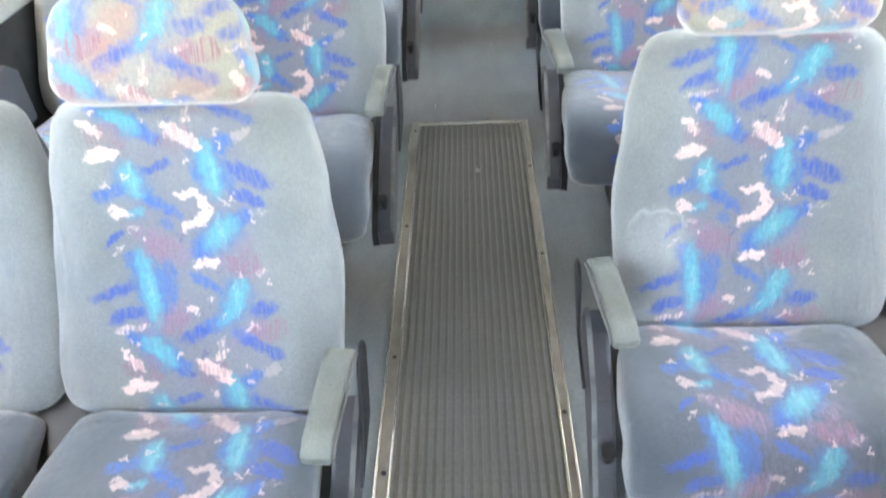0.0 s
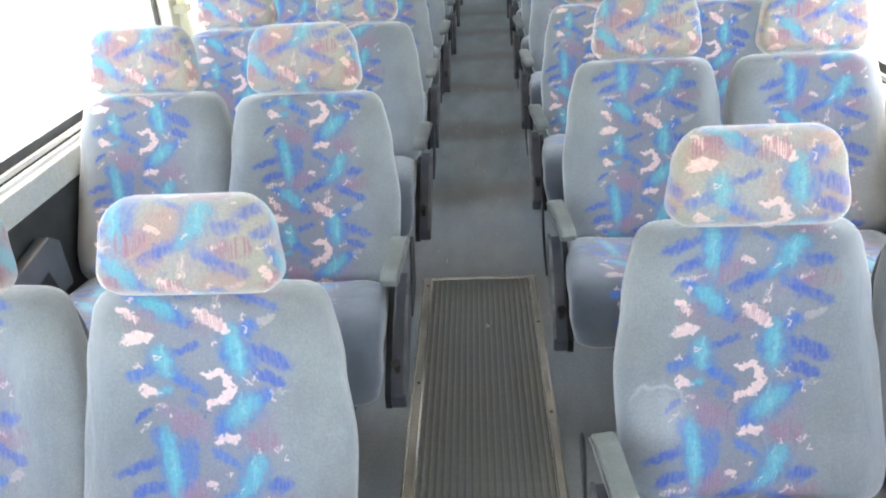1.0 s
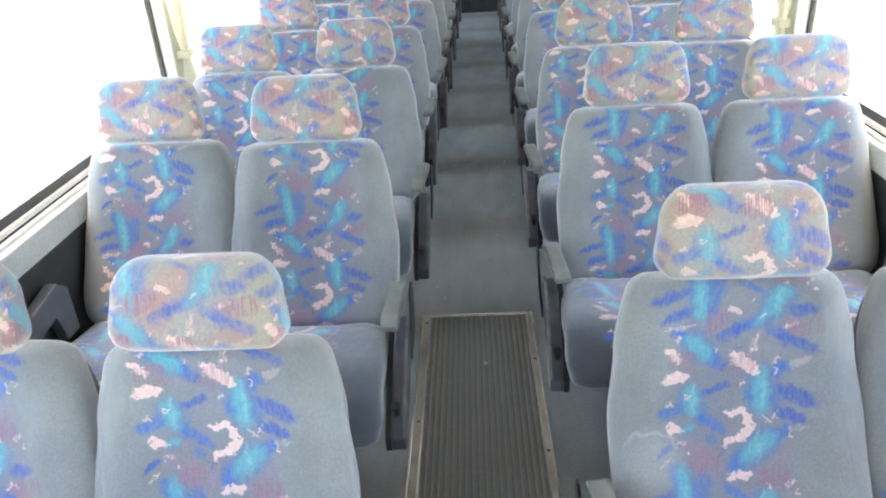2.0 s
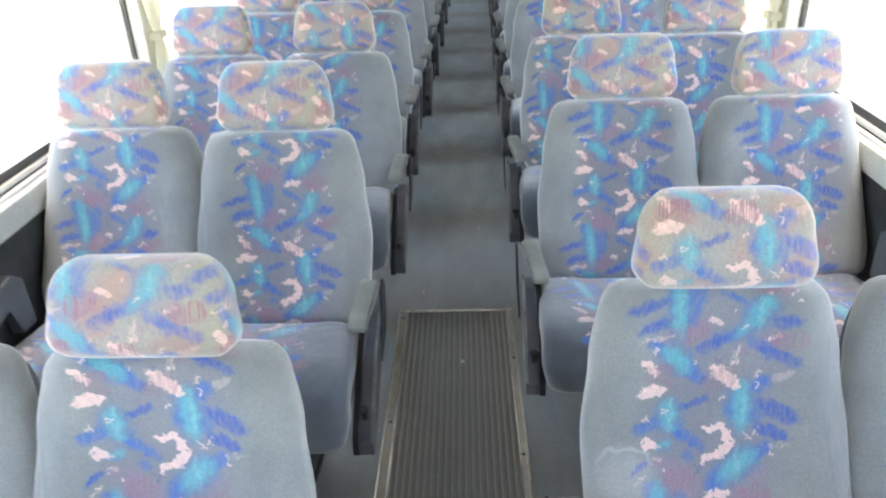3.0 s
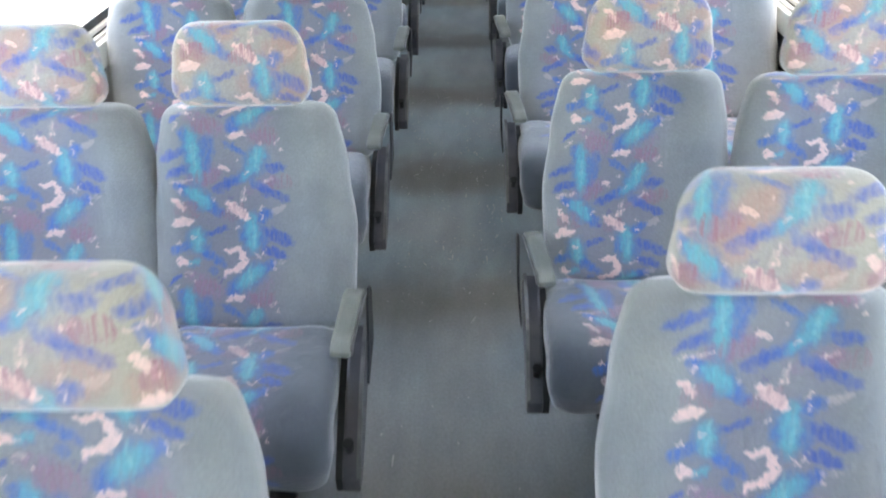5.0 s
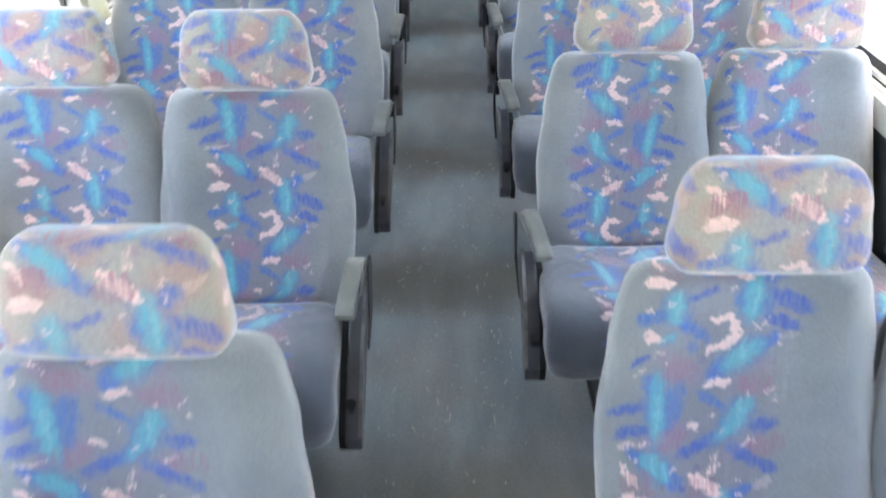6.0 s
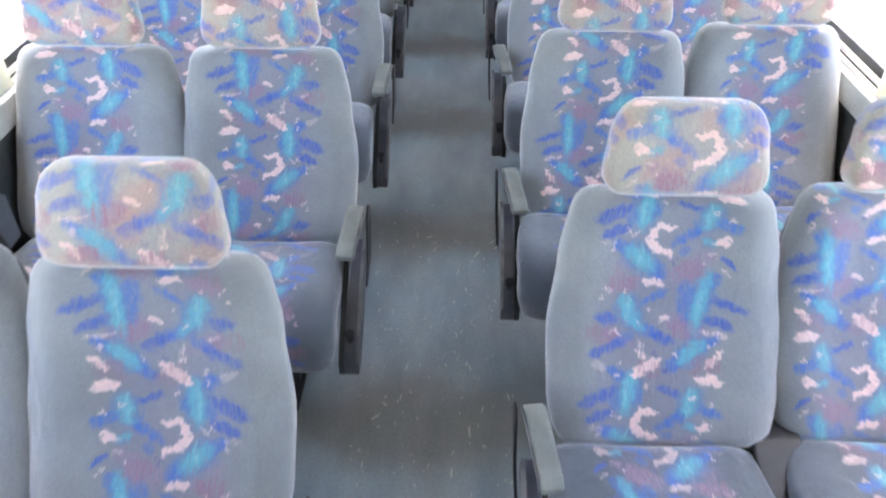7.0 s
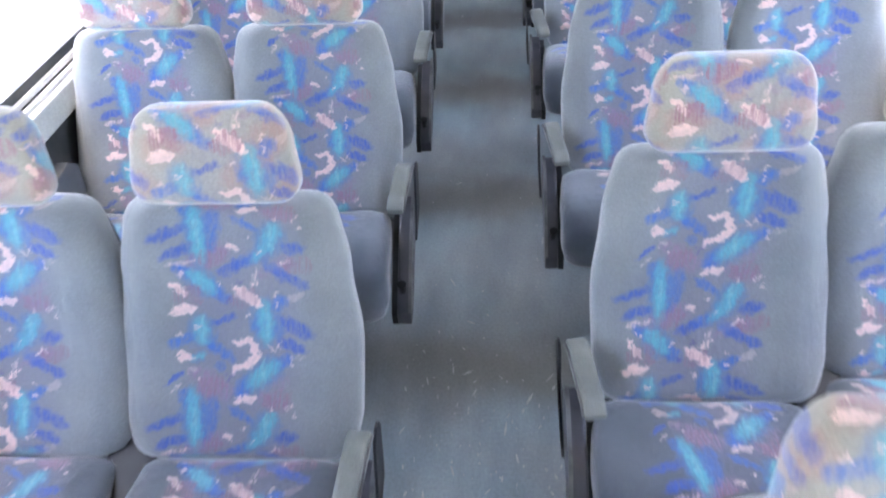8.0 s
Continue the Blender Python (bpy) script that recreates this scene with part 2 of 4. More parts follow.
    # pale threads down the middle of the turquoise
    for x, y in ((-98, -240), (33, -62), (-92, -46), (40, -228), (28, 38)):
        stroke((0.28, 0.66, 0.62), x, y - 26, x + 3, y + 26, 5, 0.5, None, flecked)
    specks = random.Random(23)
    for k in range(20):
        x, y, d = specks.uniform(-140, 105), REPEAT * 1000 * (k + specks.random()) / 20, specks.uniform(-6, 6)
        stroke(rose, x - d, y - 2, x + d, y + 3, specks.uniform(3, 5), 0.7, torn, patchy)
    # threads of the warp worn through the flecks
    for x, y in ((-120, -120), (-70, -190), (95, -180), (-70, 62), (60, 88), (-10, -112)):
        stroke(wine, x - 20, y + 5, x + 20, y - 5, 22, wear, torn, striped)
    # paler colour low at one side of a back, for light on a fold
    folds = t.nodes.new("ShaderNodeBump")
    folds.inputs["Strength"].default_value, folds.inputs["Distance"].default_value = 0.22, 0.012
    t.links.new(noise_node(m, 15.0, 3.0, (1.0, 1.0, 0.45)).outputs["Fac"], folds.inputs["Height"])
    pulled = t.nodes.new("ShaderNodeBump")
    pulled.inputs["Strength"].default_value, pulled.inputs["Distance"].default_value = 0.35, 0.004
    t.links.new(ramp(m, noise_node(m, 26.0, 4.0, (1.0, 0.6, 0.16)).outputs["Fac"], [(0.55, (0, 0, 0)), (0.75, (1, 1, 1))]), pulled.inputs["Height"])
    t.links.new(pulled.outputs["Normal"], folds.inputs["Normal"])
    grain = next(n for n in t.nodes if n.type == "BUMP" and n not in (folds, pulled))
    t.links.new(folds.outputs["Normal"], grain.inputs["Normal"])
    far = t.nodes.new("ShaderNodeVectorMath")
    far.operation = "DISTANCE"
    far.inputs[1].default_value = (-0.165, 0.335, 0)
    t.links.new(uv.outputs["UV"], far.inputs[0])
    fold_light = t.nodes.new("ShaderNodeMapRange")
    fold_light.interpolation_type = "SMOOTHSTEP"
    for sock, v in zip(fold_light.inputs[1:5], (0.02, 0.075, 0.26, 0.0)):
        sock.default_value = v
    t.links.new(far.outputs["Value"], fold_light.inputs[0])
    sep = t.nodes.new("ShaderNodeSeparateColor")
    t.links.new(info.outputs["Color"], sep.inputs[0])
    own = t.nodes.new("ShaderNodeMath")
    own.operation = "MULTIPLY"
    t.links.new(fold_light.outputs[0], own.inputs[0])
    t.links.new(sep.outputs[2], own.inputs[1])
    col = mix(m, own.outputs[0], col, (0.62, 0.63, 0.64))
    # with the fold's highlight coloured in as a pale curve round it
    bent = noise_node(m, 30.0, 2.0)
    ring = calc("ABSOLUTE", calc("SUBTRACT", calc("MULTIPLY_ADD", bent.outputs["Fac"], 0.05, far.outputs["Value"]), 0.078))
    fold_glint = t.nodes.new("ShaderNodeMapRange")
    for sock, v in zip(fold_glint.inputs[1:5], (0.001, 0.007, 0.55, 0.0)):
        sock.default_value = v
    t.links.new(ring, fold_glint.inputs[0])
    upper = t.nodes.new("ShaderNodeSeparateXYZ")
    t.links.new(uv.outputs["UV"], upper.inputs[0])
    fade = t.nodes.new("ShaderNodeMapRange")
    for sock, v in zip(fade.inputs[1:5], (0.270, 0.335, 1.0, 0.0)):
        sock.default_value = v
    t.links.new(upper.outputs[1], fade.inputs[0])
    col = mix(m, calc("MULTIPLY", calc("MULTIPLY", fold_glint.outputs[0], fade.outputs[0]), sep.outputs[2]), col, (0.60, 0.60, 0.62))
    fine = ramp(m, noise_node(m, 260.0, 3.0).outputs["Fac"], [(0.3, (0.86, 0.86, 0.86)), (0.7, (1.08, 1.08, 1.08))])
    return base(m, mix(m, 1.0, col, fine, "MULTIPLY"))


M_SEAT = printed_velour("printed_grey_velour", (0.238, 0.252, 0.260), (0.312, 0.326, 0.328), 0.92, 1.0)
# the same velour with its ground darkened for the shade on the cushions
M_CUSHION = printed_velour("shaded_printed_velour", (0.088, 0.103, 0.123), (0.128, 0.145, 0.165), 0.92, 0.9, flecks=0.62)
M_HEAD = printed_velour("printed_beige_velour", (0.36, 0.335, 0.282), (0.45, 0.424, 0.362), 0.76, 1.0, 1.0, 0.70, 0.285)
M_SHELL = mottled("grey_plastic_shell", (0.10, 0.105, 0.115), (0.14, 0.145, 0.155), 12, 0.55)
M_ARM = mottled("grey_green_vinyl", (0.19, 0.198, 0.178), (0.265, 0.274, 0.248), 14, 0.42, 0, 0.2, 500)
M_PANEL = mottled("slate_plastic", (0.050, 0.050, 0.058), (0.088, 0.087, 0.098), 10, 0.36)
M_RIM = mottled("worn_grey_rim", (0.10, 0.10, 0.105), (0.26, 0.255, 0.25), 22, 0.42, 0.2)
M_BLACK = mottled("black_plastic", (0.010, 0.010, 0.011), (0.022, 0.021, 0.022), 20, 0.4)
M_STEEL = mottled("painted_steel", (0.022, 0.022, 0.025), (0.04, 0.04, 0.043), 14, 0.5, 0.3)
M_ALU = mottled("worn_aluminium", (0.58, 0.56, 0.52), (0.80, 0.78, 0.73), 16, 0.26, 0.9, 0.15, 400, (1, 0.15, 1))
M_TRIM = mottled("dull_brass_trim", (0.24, 0.225, 0.195), (0.50, 0.475, 0.42), 13, 0.36, 0.7, 0.2, 300, (1, 0.3, 1))


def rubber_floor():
    """Blue-grey rubber, scuffed lengthwise, with a darker brown band across it before every row."""
    m = material("rubber_floor", 0.44, 0.0, 0.25, 120.0)
    t = m.node_tree
    col = ramp(m, noise_node(m, 5.0, 6.0, (1, 0.35, 1)).outputs["Fac"], [(0.34, (0.218, 0.276, 0.304)), (0.66, (0.310, 0.370, 0.394))])
    c, sep, warp = t.nodes.new("ShaderNodeTexCoord"), t.nodes.new("ShaderNodeSeparateXYZ"), noise_node(m, 4.0, 3.0)
    t.links.new(c.outputs["Object"], sep.inputs[0])

    def op(kind, *args):
        n = t.nodes.new("ShaderNodeMath")
        n.operation = kind
        for s, v in zip(n.inputs, args):
            if isinstance(v, (int, float)):
                s.default_value = v
            else:
                t.links.new(v, s)
        return n.outputs[0]
    warm = ramp(m, noise_node(m, 2.6, 3.0).outputs["Fac"], [(0.40, (0.95, 1.01, 1.02)), (0.60, (1.05, 0.98, 0.94))])
    col = mix(m, 1.0, col, warm, "MULTIPLY")
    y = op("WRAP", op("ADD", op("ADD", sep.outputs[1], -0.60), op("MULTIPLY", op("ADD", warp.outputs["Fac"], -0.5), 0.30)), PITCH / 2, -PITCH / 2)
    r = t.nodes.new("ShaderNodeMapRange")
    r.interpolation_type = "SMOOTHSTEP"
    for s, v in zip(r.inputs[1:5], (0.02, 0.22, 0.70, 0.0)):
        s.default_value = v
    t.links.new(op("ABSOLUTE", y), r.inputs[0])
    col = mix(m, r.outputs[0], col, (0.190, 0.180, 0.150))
    # brown dust carried off the mat's end
    near = t.nodes.new("ShaderNodeMapRange")
    near.interpolation_type = "SMOOTHSTEP"
    for s, v in zip(near.inputs[1:5], (2.5, 3.7, 0.42, 0.0)):
        s.default_value = v
    t.links.new(op("ADD", sep.outputs[1], op("MULTIPLY", op("ADD", warp.outputs["Fac"], -0.5), 1.2)), near.inputs[0])
    col = mix(m, near.outputs[0], col, (0.222, 0.222, 0.218))
    trodden = ramp(m, noise_node(m, 13.0, 6.0, (1, 0.3, 1)).outputs["Fac"], [(0.34, (0.90, 0.905, 0.91)), (0.64, (1.05, 1.05, 1.05))])
    col = mix(m, 1.0, col, trodden, "MULTIPLY")
    fine = ramp(m, noise_node(m, 120.0, 3.0).outputs["Fac"], [(0.3, (0.86, 0.86, 0.86)), (0.7, (1.08, 1.08, 1.08))])
    return base(m, mix(m, 1.0, col, fine, "MULTIPLY"))


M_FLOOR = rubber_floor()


def mat_rubber(name, dark, light, dirt, rough):
    """Mat rubber, worn blue-grey where feet tread, with brown dirt left along both edges and at the end."""
    m = material(name, rough, 0.0, 0.2, 150.0)
    t = m.node_tree
    col = ramp(m, noise_node(m, 6.0, 5.0, (1, 0.3, 1)).outputs["Fac"], [(0.32, dark), (0.7, light)])
    c, off, warp = t.nodes.new("ShaderNodeTexCoord"), t.nodes.new("ShaderNodeVectorMath"), noise_node(m, 5.0, 4.0, (1, 0.5, 1))
    off.operation = "MULTIPLY_ADD"
    t.links.new(warp.outputs["Color"], off.inputs[0])
    off.inputs[1].default_value = (0.16, 0.0, 0.0)
    t.links.new(c.outputs["Object"], off.inputs[2])
    sep, out, r = t.nodes.new("ShaderNodeSeparateXYZ"), t.nodes.new("ShaderNodeMath"), t.nodes.new("ShaderNodeMapRange")
    t.links.new(off.outputs[0], sep.inputs[0])
    out.operation = "ABSOLUTE"
    mid = t.nodes.new("ShaderNodeMath")
    mid.operation = "SUBTRACT"
    mid.inputs[1].default_value = 0.085
    t.links.new(sep.outputs[0], mid.inputs[0])
    t.links.new(mid.outputs[0], out.inputs[0])
    r.interpolation_type = "SMOOTHSTEP"
    for sock, v in zip(r.inputs[1:5], (0.06, 0.17, 0.0, 0.85)):
        sock.default_value = v
    t.links.new(out.outputs[0], r.inputs[0])
    col = mix(m, r.outputs[0], col, dirt)
    fine = ramp(m, noise_node(m, 130.0, 3.0).outputs["Fac"], [(0.3, (0.86, 0.86, 0.86)), (0.7, (1.08, 1.08, 1.08))])
    return base(m, mix(m, 1.0, col, fine, "MULTIPLY"))


M_MAT = mat_rubber("ribbed_rubber", (0.140, 0.143, 0.134), (0.215, 0.220, 0.206), (0.158, 0.144, 0.108), 0.44)
M_GROOVE = mat_rubber("dark_rubber_sheet", (0.120, 0.124, 0.120), (0.170, 0.176, 0.170), (0.124, 0.114, 0.088), 0.5)
M_CHIP = mottled("pale_scuff", (0.40, 0.40, 0.38), (0.55, 0.55, 0.52), 30, 0.7)
M_WALL = mottled("charcoal_wall_carpet", (0.045, 0.045, 0.045), (0.075, 0.074, 0.072), 14, 0.95, 0, 0.6, 500)
M_CREAM = mottled("cream_plastic", (0.68, 0.66, 0.58), (0.76, 0.74, 0.66), 6, 0.5)
M_WHITE = mottled("white_rail_paint", (0.66, 0.66, 0.66), (0.78, 0.78, 0.77), 18, 0.35)
M_SEAL = mottled("dark_grey_seal", (0.05, 0.05, 0.052), (0.085, 0.085, 0.088), 18, 0.5)
M_SILL = mottled("cream_grey_ledge", (0.60, 0.60, 0.56), (0.70, 0.70, 0.66), 8, 0.4)


def curtain_cloth():
    """Thin cloth that lets part of the daylight through."""
    m = mottled("cream_curtain_cloth", (0.74, 0.73, 0.66), (0.82, 0.81, 0.75), 9, 0.9, 0, 0.4, 600)
    t = m.node_tree
    both, thin = t.nodes.new("ShaderNodeMixShader"), t.nodes.new("ShaderNodeBsdfTranslucent")
    thin.inputs["Color"].default_value = (0.92, 0.91, 0.80, 1)
    both.inputs[0].default_value = 0.78
    t.links.new(t.nodes["Principled BSDF"].outputs[0], both.inputs[1])
    t.links.new(thin.outputs[0], both.inputs[2])
    t.links.new(both.outputs[0], t.nodes["Material Output"].inputs[0])
    return m


M_CURTAIN = curtain_cloth()
M_GASKET = mottled("black_rubber_gasket", (0.02, 0.02, 0.02), (0.035, 0.035, 0.035), 20, 0.6)
M_CEIL = mottled("grey_ceiling_lining", (0.26, 0.26, 0.25), (0.32, 0.32, 0.31), 4, 0.8)
M_GROUND = mottled("pale_concrete_yard", (0.34, 0.33, 0.31), (0.46, 0.45, 0.42), 0.3, 0.9)


def glass(name, tint):
    m = bpy.data.materials.new(name)
    m.use_nodes = True
    t = m.node_tree
    t.nodes.remove(t.nodes["Principled BSDF"])
    both, clear, shine = (t.nodes.new("ShaderNode" + k) for k in ("MixShader", "BsdfTransparent", "BsdfGlossy"))
    both.inputs[0].default_value, shine.inputs["Roughness"].default_value = 0.05, 0.02
    clear.inputs["Color"].default_value = (*tint, 1)
    t.links.new(clear.outputs[0], both.inputs[1])
    t.links.new(shine.outputs[0], both.inputs[2])
    t.links.new(both.outputs[0], t.nodes["Material Output"].inputs[0])
    return m


M_CLEAR, M_GLASS = glass("clear_glass", (0.93, 0.96, 0.95)), glass("tinted_glass", (0.53, 0.56, 0.56))


# ---------------------------------------------------------------- mesh tools
def link(name, bm, mat, smooth=False):
    me = bpy.data.meshes.new(name)
    bmesh.ops.recalc_face_normals(bm, faces=bm.faces)
    bm.to_mesh(me)
    bm.free()
    me.materials.append(mat)
    if smooth:
        me.polygons.foreach_set("use_smooth", [True] * len(me.polygons))
    return new(name, me)


def part(name, bm, mat, parent, label="", smooth=False):
    ob = link(name, bm, mat, smooth)
    ob.parent = parent
    if label:
        ob["label"] = label
    return ob


def box(bm, x0, x1, y0, y1, z0, z1, bevel=0.0):
    r = bmesh.ops.create_cube(bm, size=1.0, matrix=Matrix.LocRotScale(
        ((x0 + x1) / 2, (y0 + y1) / 2, (z0 + z1) / 2), None, (abs(x1 - x0), abs(y1 - y0), abs(z1 - z0))))
    if bevel:
        edges = {e for v in r["verts"] for e in v.link_edges}
        bmesh.ops.bevel(bm, geom=list(edges), offset=bevel, segments=2, affect="EDGES", profile=0.6)
    return bm


def a_box(*args, bevel=0.0):
    return box(bmesh.new(), *args, bevel=bevel)


def prism(outline, x0, x1, bevel=0.0):
    """A plate with an outline in (y, z), from x0 to x1."""
    bm = bmesh.new()
    a = [bm.verts.new((x0, y, z)) for y, z in outline]
    b = [bm.verts.new((x1, y, z)) for y, z in outline]
    bm.faces.new(a)
    bm.faces.new(b[::-1])
    for i in range(len(a)):
        j = (i + 1) % len(a)
        bm.faces.new((a[i], b[i], b[j], a[j]))
    if bevel:
        bmesh.ops.bevel(bm, geom=list(bm.edges), offset=bevel, segments=2, affect="EDGES", profile=0.6)
    return bm


def rod(bm, a, b, radius, sides=10):
    a, b = Vector(a), Vector(b)
    m = Matrix.Translation((a + b) / 2) @ (b - a).to_track_quat("Z", "Y").to_matrix().to_4x4()
    bmesh.ops.create_cone(bm, cap_ends=True, segments=sides, radius1=radius, radius2=radius, depth=(b - a).length, matrix=m)
    return bm


def smooth_path(points, count):
    """Even points along a Catmull-Rom curve through (y, z) points."""
    p = [Vector(q) for q in points]
    p = [2 * p[0] - p[1]] + p + [2 * p[-1] - p[-2]]
    dense = []
    for i in range(1, len(p) - 2):
        for k in range(24):
            t = k / 24
            dense.append(0.5 * ((2 * p[i]) + (p[i + 1] - p[i - 1]) * t + (2 * p[i - 1] - 5 * p[i] + 4 * p[i + 1] - p[i + 2]) * t * t
                                + (3 * p[i] - p[i - 1] - 3 * p[i + 1] + p[i + 2]) * t ** 3))
    dense.append(p[-2])
    run = [0.0]
    for a, b in zip(dense, dense[1:]):
        run.append(run[-1] + (b - a).length)
    total, out = run[-1], []
    for k in range(count):
        # closer together towards the ends, where the pad rounds off
        s = total * (0.5 - 0.5 * math.cos(math.pi * k / (count - 1))) * 0.55 + total * k / (count - 1) * 0.45
        i = max(j for j in range(len(run)) if run[j] <= s + 1e-9)
        i = min(i, len(dense) - 2)
        t = (s - run[i]) / max(run[i + 1] - run[i], 1e-9)
        out.append((dense[i].lerp(dense[i + 1], t), (dense[i + 1] - dense[i]).normalized(), s))
    return out, total


def lerp_table(table, s):
    for (a, va), (b, vb) in zip(table, table[1:]):
        if s <= b:
            t = (s - a) / (b - a)
            t = t * t * (3 - 2 * t)
            return va + (vb - va) * t
    return table[-1][1]


def pad(points, widths, front, back, corner, edge, bolster=0.0, expo=3.2, levels=34, around=44, seed=0, lumps=0.003):
    """An upholstered pad: its outer face follows the (y, z) path, widths gives the half width along it (0 to 1)."""
    path, total = smooth_path(points, levels)
    bm = bmesh.new()
    uv = bm.loops.layers.uv.new("cloth")
    rings, cloth = [], {}
    for p, tan, s in path:
        n = Vector((-tan.y, tan.x))
        d = min(s, total - s)
        hw = lerp_table(widths, s / total)
        if d < corner:
            hw -= corner * (1 - math.sqrt(max(0.0, 1 - (1 - d / corner) ** 2)))
        k = 1.0 if d > edge else math.sqrt(max(0.0, 1 - (1 - d / edge) ** 2))
        k = max(k, 0.06)
        ring = []
        for j in range(around):
            a = 2 * math.pi * (j + 0.5) / around
            ca, sa = math.cos(a), math.sin(a)
            x = hw * math.copysign(abs(ca) ** (2 / expo), ca)
            q = math.copysign(abs(sa) ** (2 / expo), sa)
            off = (front * q if q > 0 else back * q) * k
            if q > 0:
                off += bolster * k * (math.exp(-((abs(x) / hw - 0.74) / 0.2) ** 2) - 0.6 * math.exp(-(x / hw / 0.4) ** 2))
            off += lumps * noise.noise(Vector((x * 9 + seed * 7.3, s * 9, q)))
            c = p + n * (off - front)
            v = bm.verts.new((x, c.x, c.y))
            # the cloth runs on round the edges
            round_side = max(0.0, front * k * (1 - q)) if q > 0 else front * k - back * k * q
            round_end = front * (1 - k) * (1 if s < total / 2 else -1)
            cloth[v] = (x + math.copysign(round_side, x) * (abs(x) / hw) ** 6, total - s + round_end)
            ring.append(v)
        rings.append(ring)
    for a, b in zip(rings, rings[1:]):
        for j in range(around):
            i = (j + 1) % around
            bm.faces.new((a[j], a[i], b[i], b[j]))
    bm.faces.new(rings[0][::-1])
    bm.faces.new(rings[-1])
    for f in bm.faces:
        for lo in f.loops:
            lo[uv].uv = cloth[lo.vert]
    return bm


def lowered(points, z0, share):
    return [(y, z0 + (z - z0) * (1 - share) if z > z0 else z) for y, z in points]


def tilt_about(points, y0, z0, degrees):
    c, s = math.cos(radians(degrees)), math.sin(radians(degrees))
    return [((y - y0) * c + (z - z0) * s + y0, (z - z0) * c - (y - y0) * s + z0) for y, z in points]


# ---------------------------------------------------------------- structure
def structure(name, bm, mat, label, category):
    return tagged(link(name, bm, mat), label, category, kind="structure")


bm = bmesh.new()
bmesh.ops.create_grid(bm, x_segments=1, y_segments=1, size=2000, matrix=Matrix.Translation((0, 0, -1.05)))
structure("ground", bm, M_GROUND, "pale sunlit concrete yard outside the bus", "ground")
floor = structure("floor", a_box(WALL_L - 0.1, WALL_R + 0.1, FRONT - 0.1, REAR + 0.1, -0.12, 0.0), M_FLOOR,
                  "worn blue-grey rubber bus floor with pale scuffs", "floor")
structure("ceiling", a_box(WALL_L - 0.1, WALL_R + 0.1, FRONT - 0.1, REAR + 0.1, ROOF, ROOF + 0.08), M_CEIL,
          "plain grey lining under the bus roof", "ceiling")
structure("wall_rear", a_box(WALL_L, WALL_R, REAR, REAR + 0.1, 0, ROOF), M_WALL, "plain dark carpeted rear wall of the bus", "wall")
SCREEN_LOW, SCREEN_HIGH = 0.78, 1.74
bm = a_box(WALL_L, WALL_R, FRONT - 0.1, FRONT, 0, SCREEN_LOW)
box(bm, WALL_L, WALL_R, FRONT - 0.1, FRONT, SCREEN_HIGH, ROOF)
box(bm, WALL_L, WALL_L + 0.06, FRONT - 0.1, FRONT, SCREEN_LOW, SCREEN_HIGH)
box(bm, WALL_R - 0.06, WALL_R, FRONT - 0.1, FRONT, SCREEN_LOW, SCREEN_HIGH)
structure("wall_front", bm, M_WALL, "plain dark front wall of the bus round the windscreen", "wall")
pane = structure("windscreen", a_box(WALL_L + 0.06, WALL_R - 0.06, FRONT - 0.055, FRONT - 0.045, SCREEN_LOW, SCREEN_HIGH), M_CLEAR, "large clear windscreen", "window")
pane.visible_shadow = False

# unseen low screens, added to shade the first row's lower parts
for side, xa, xb, y, high in (("left", WALL_L, -0.10, -0.32, 0.84), ("right", 0.34, WALL_R, -0.14, 1.0)):
    structure("partition_" + side, a_box(xa, xb, y, y + 0.04, 0.0, high, bevel=0.01), M_WALL, "unseen dark screen added to shade the first seats", "partition")

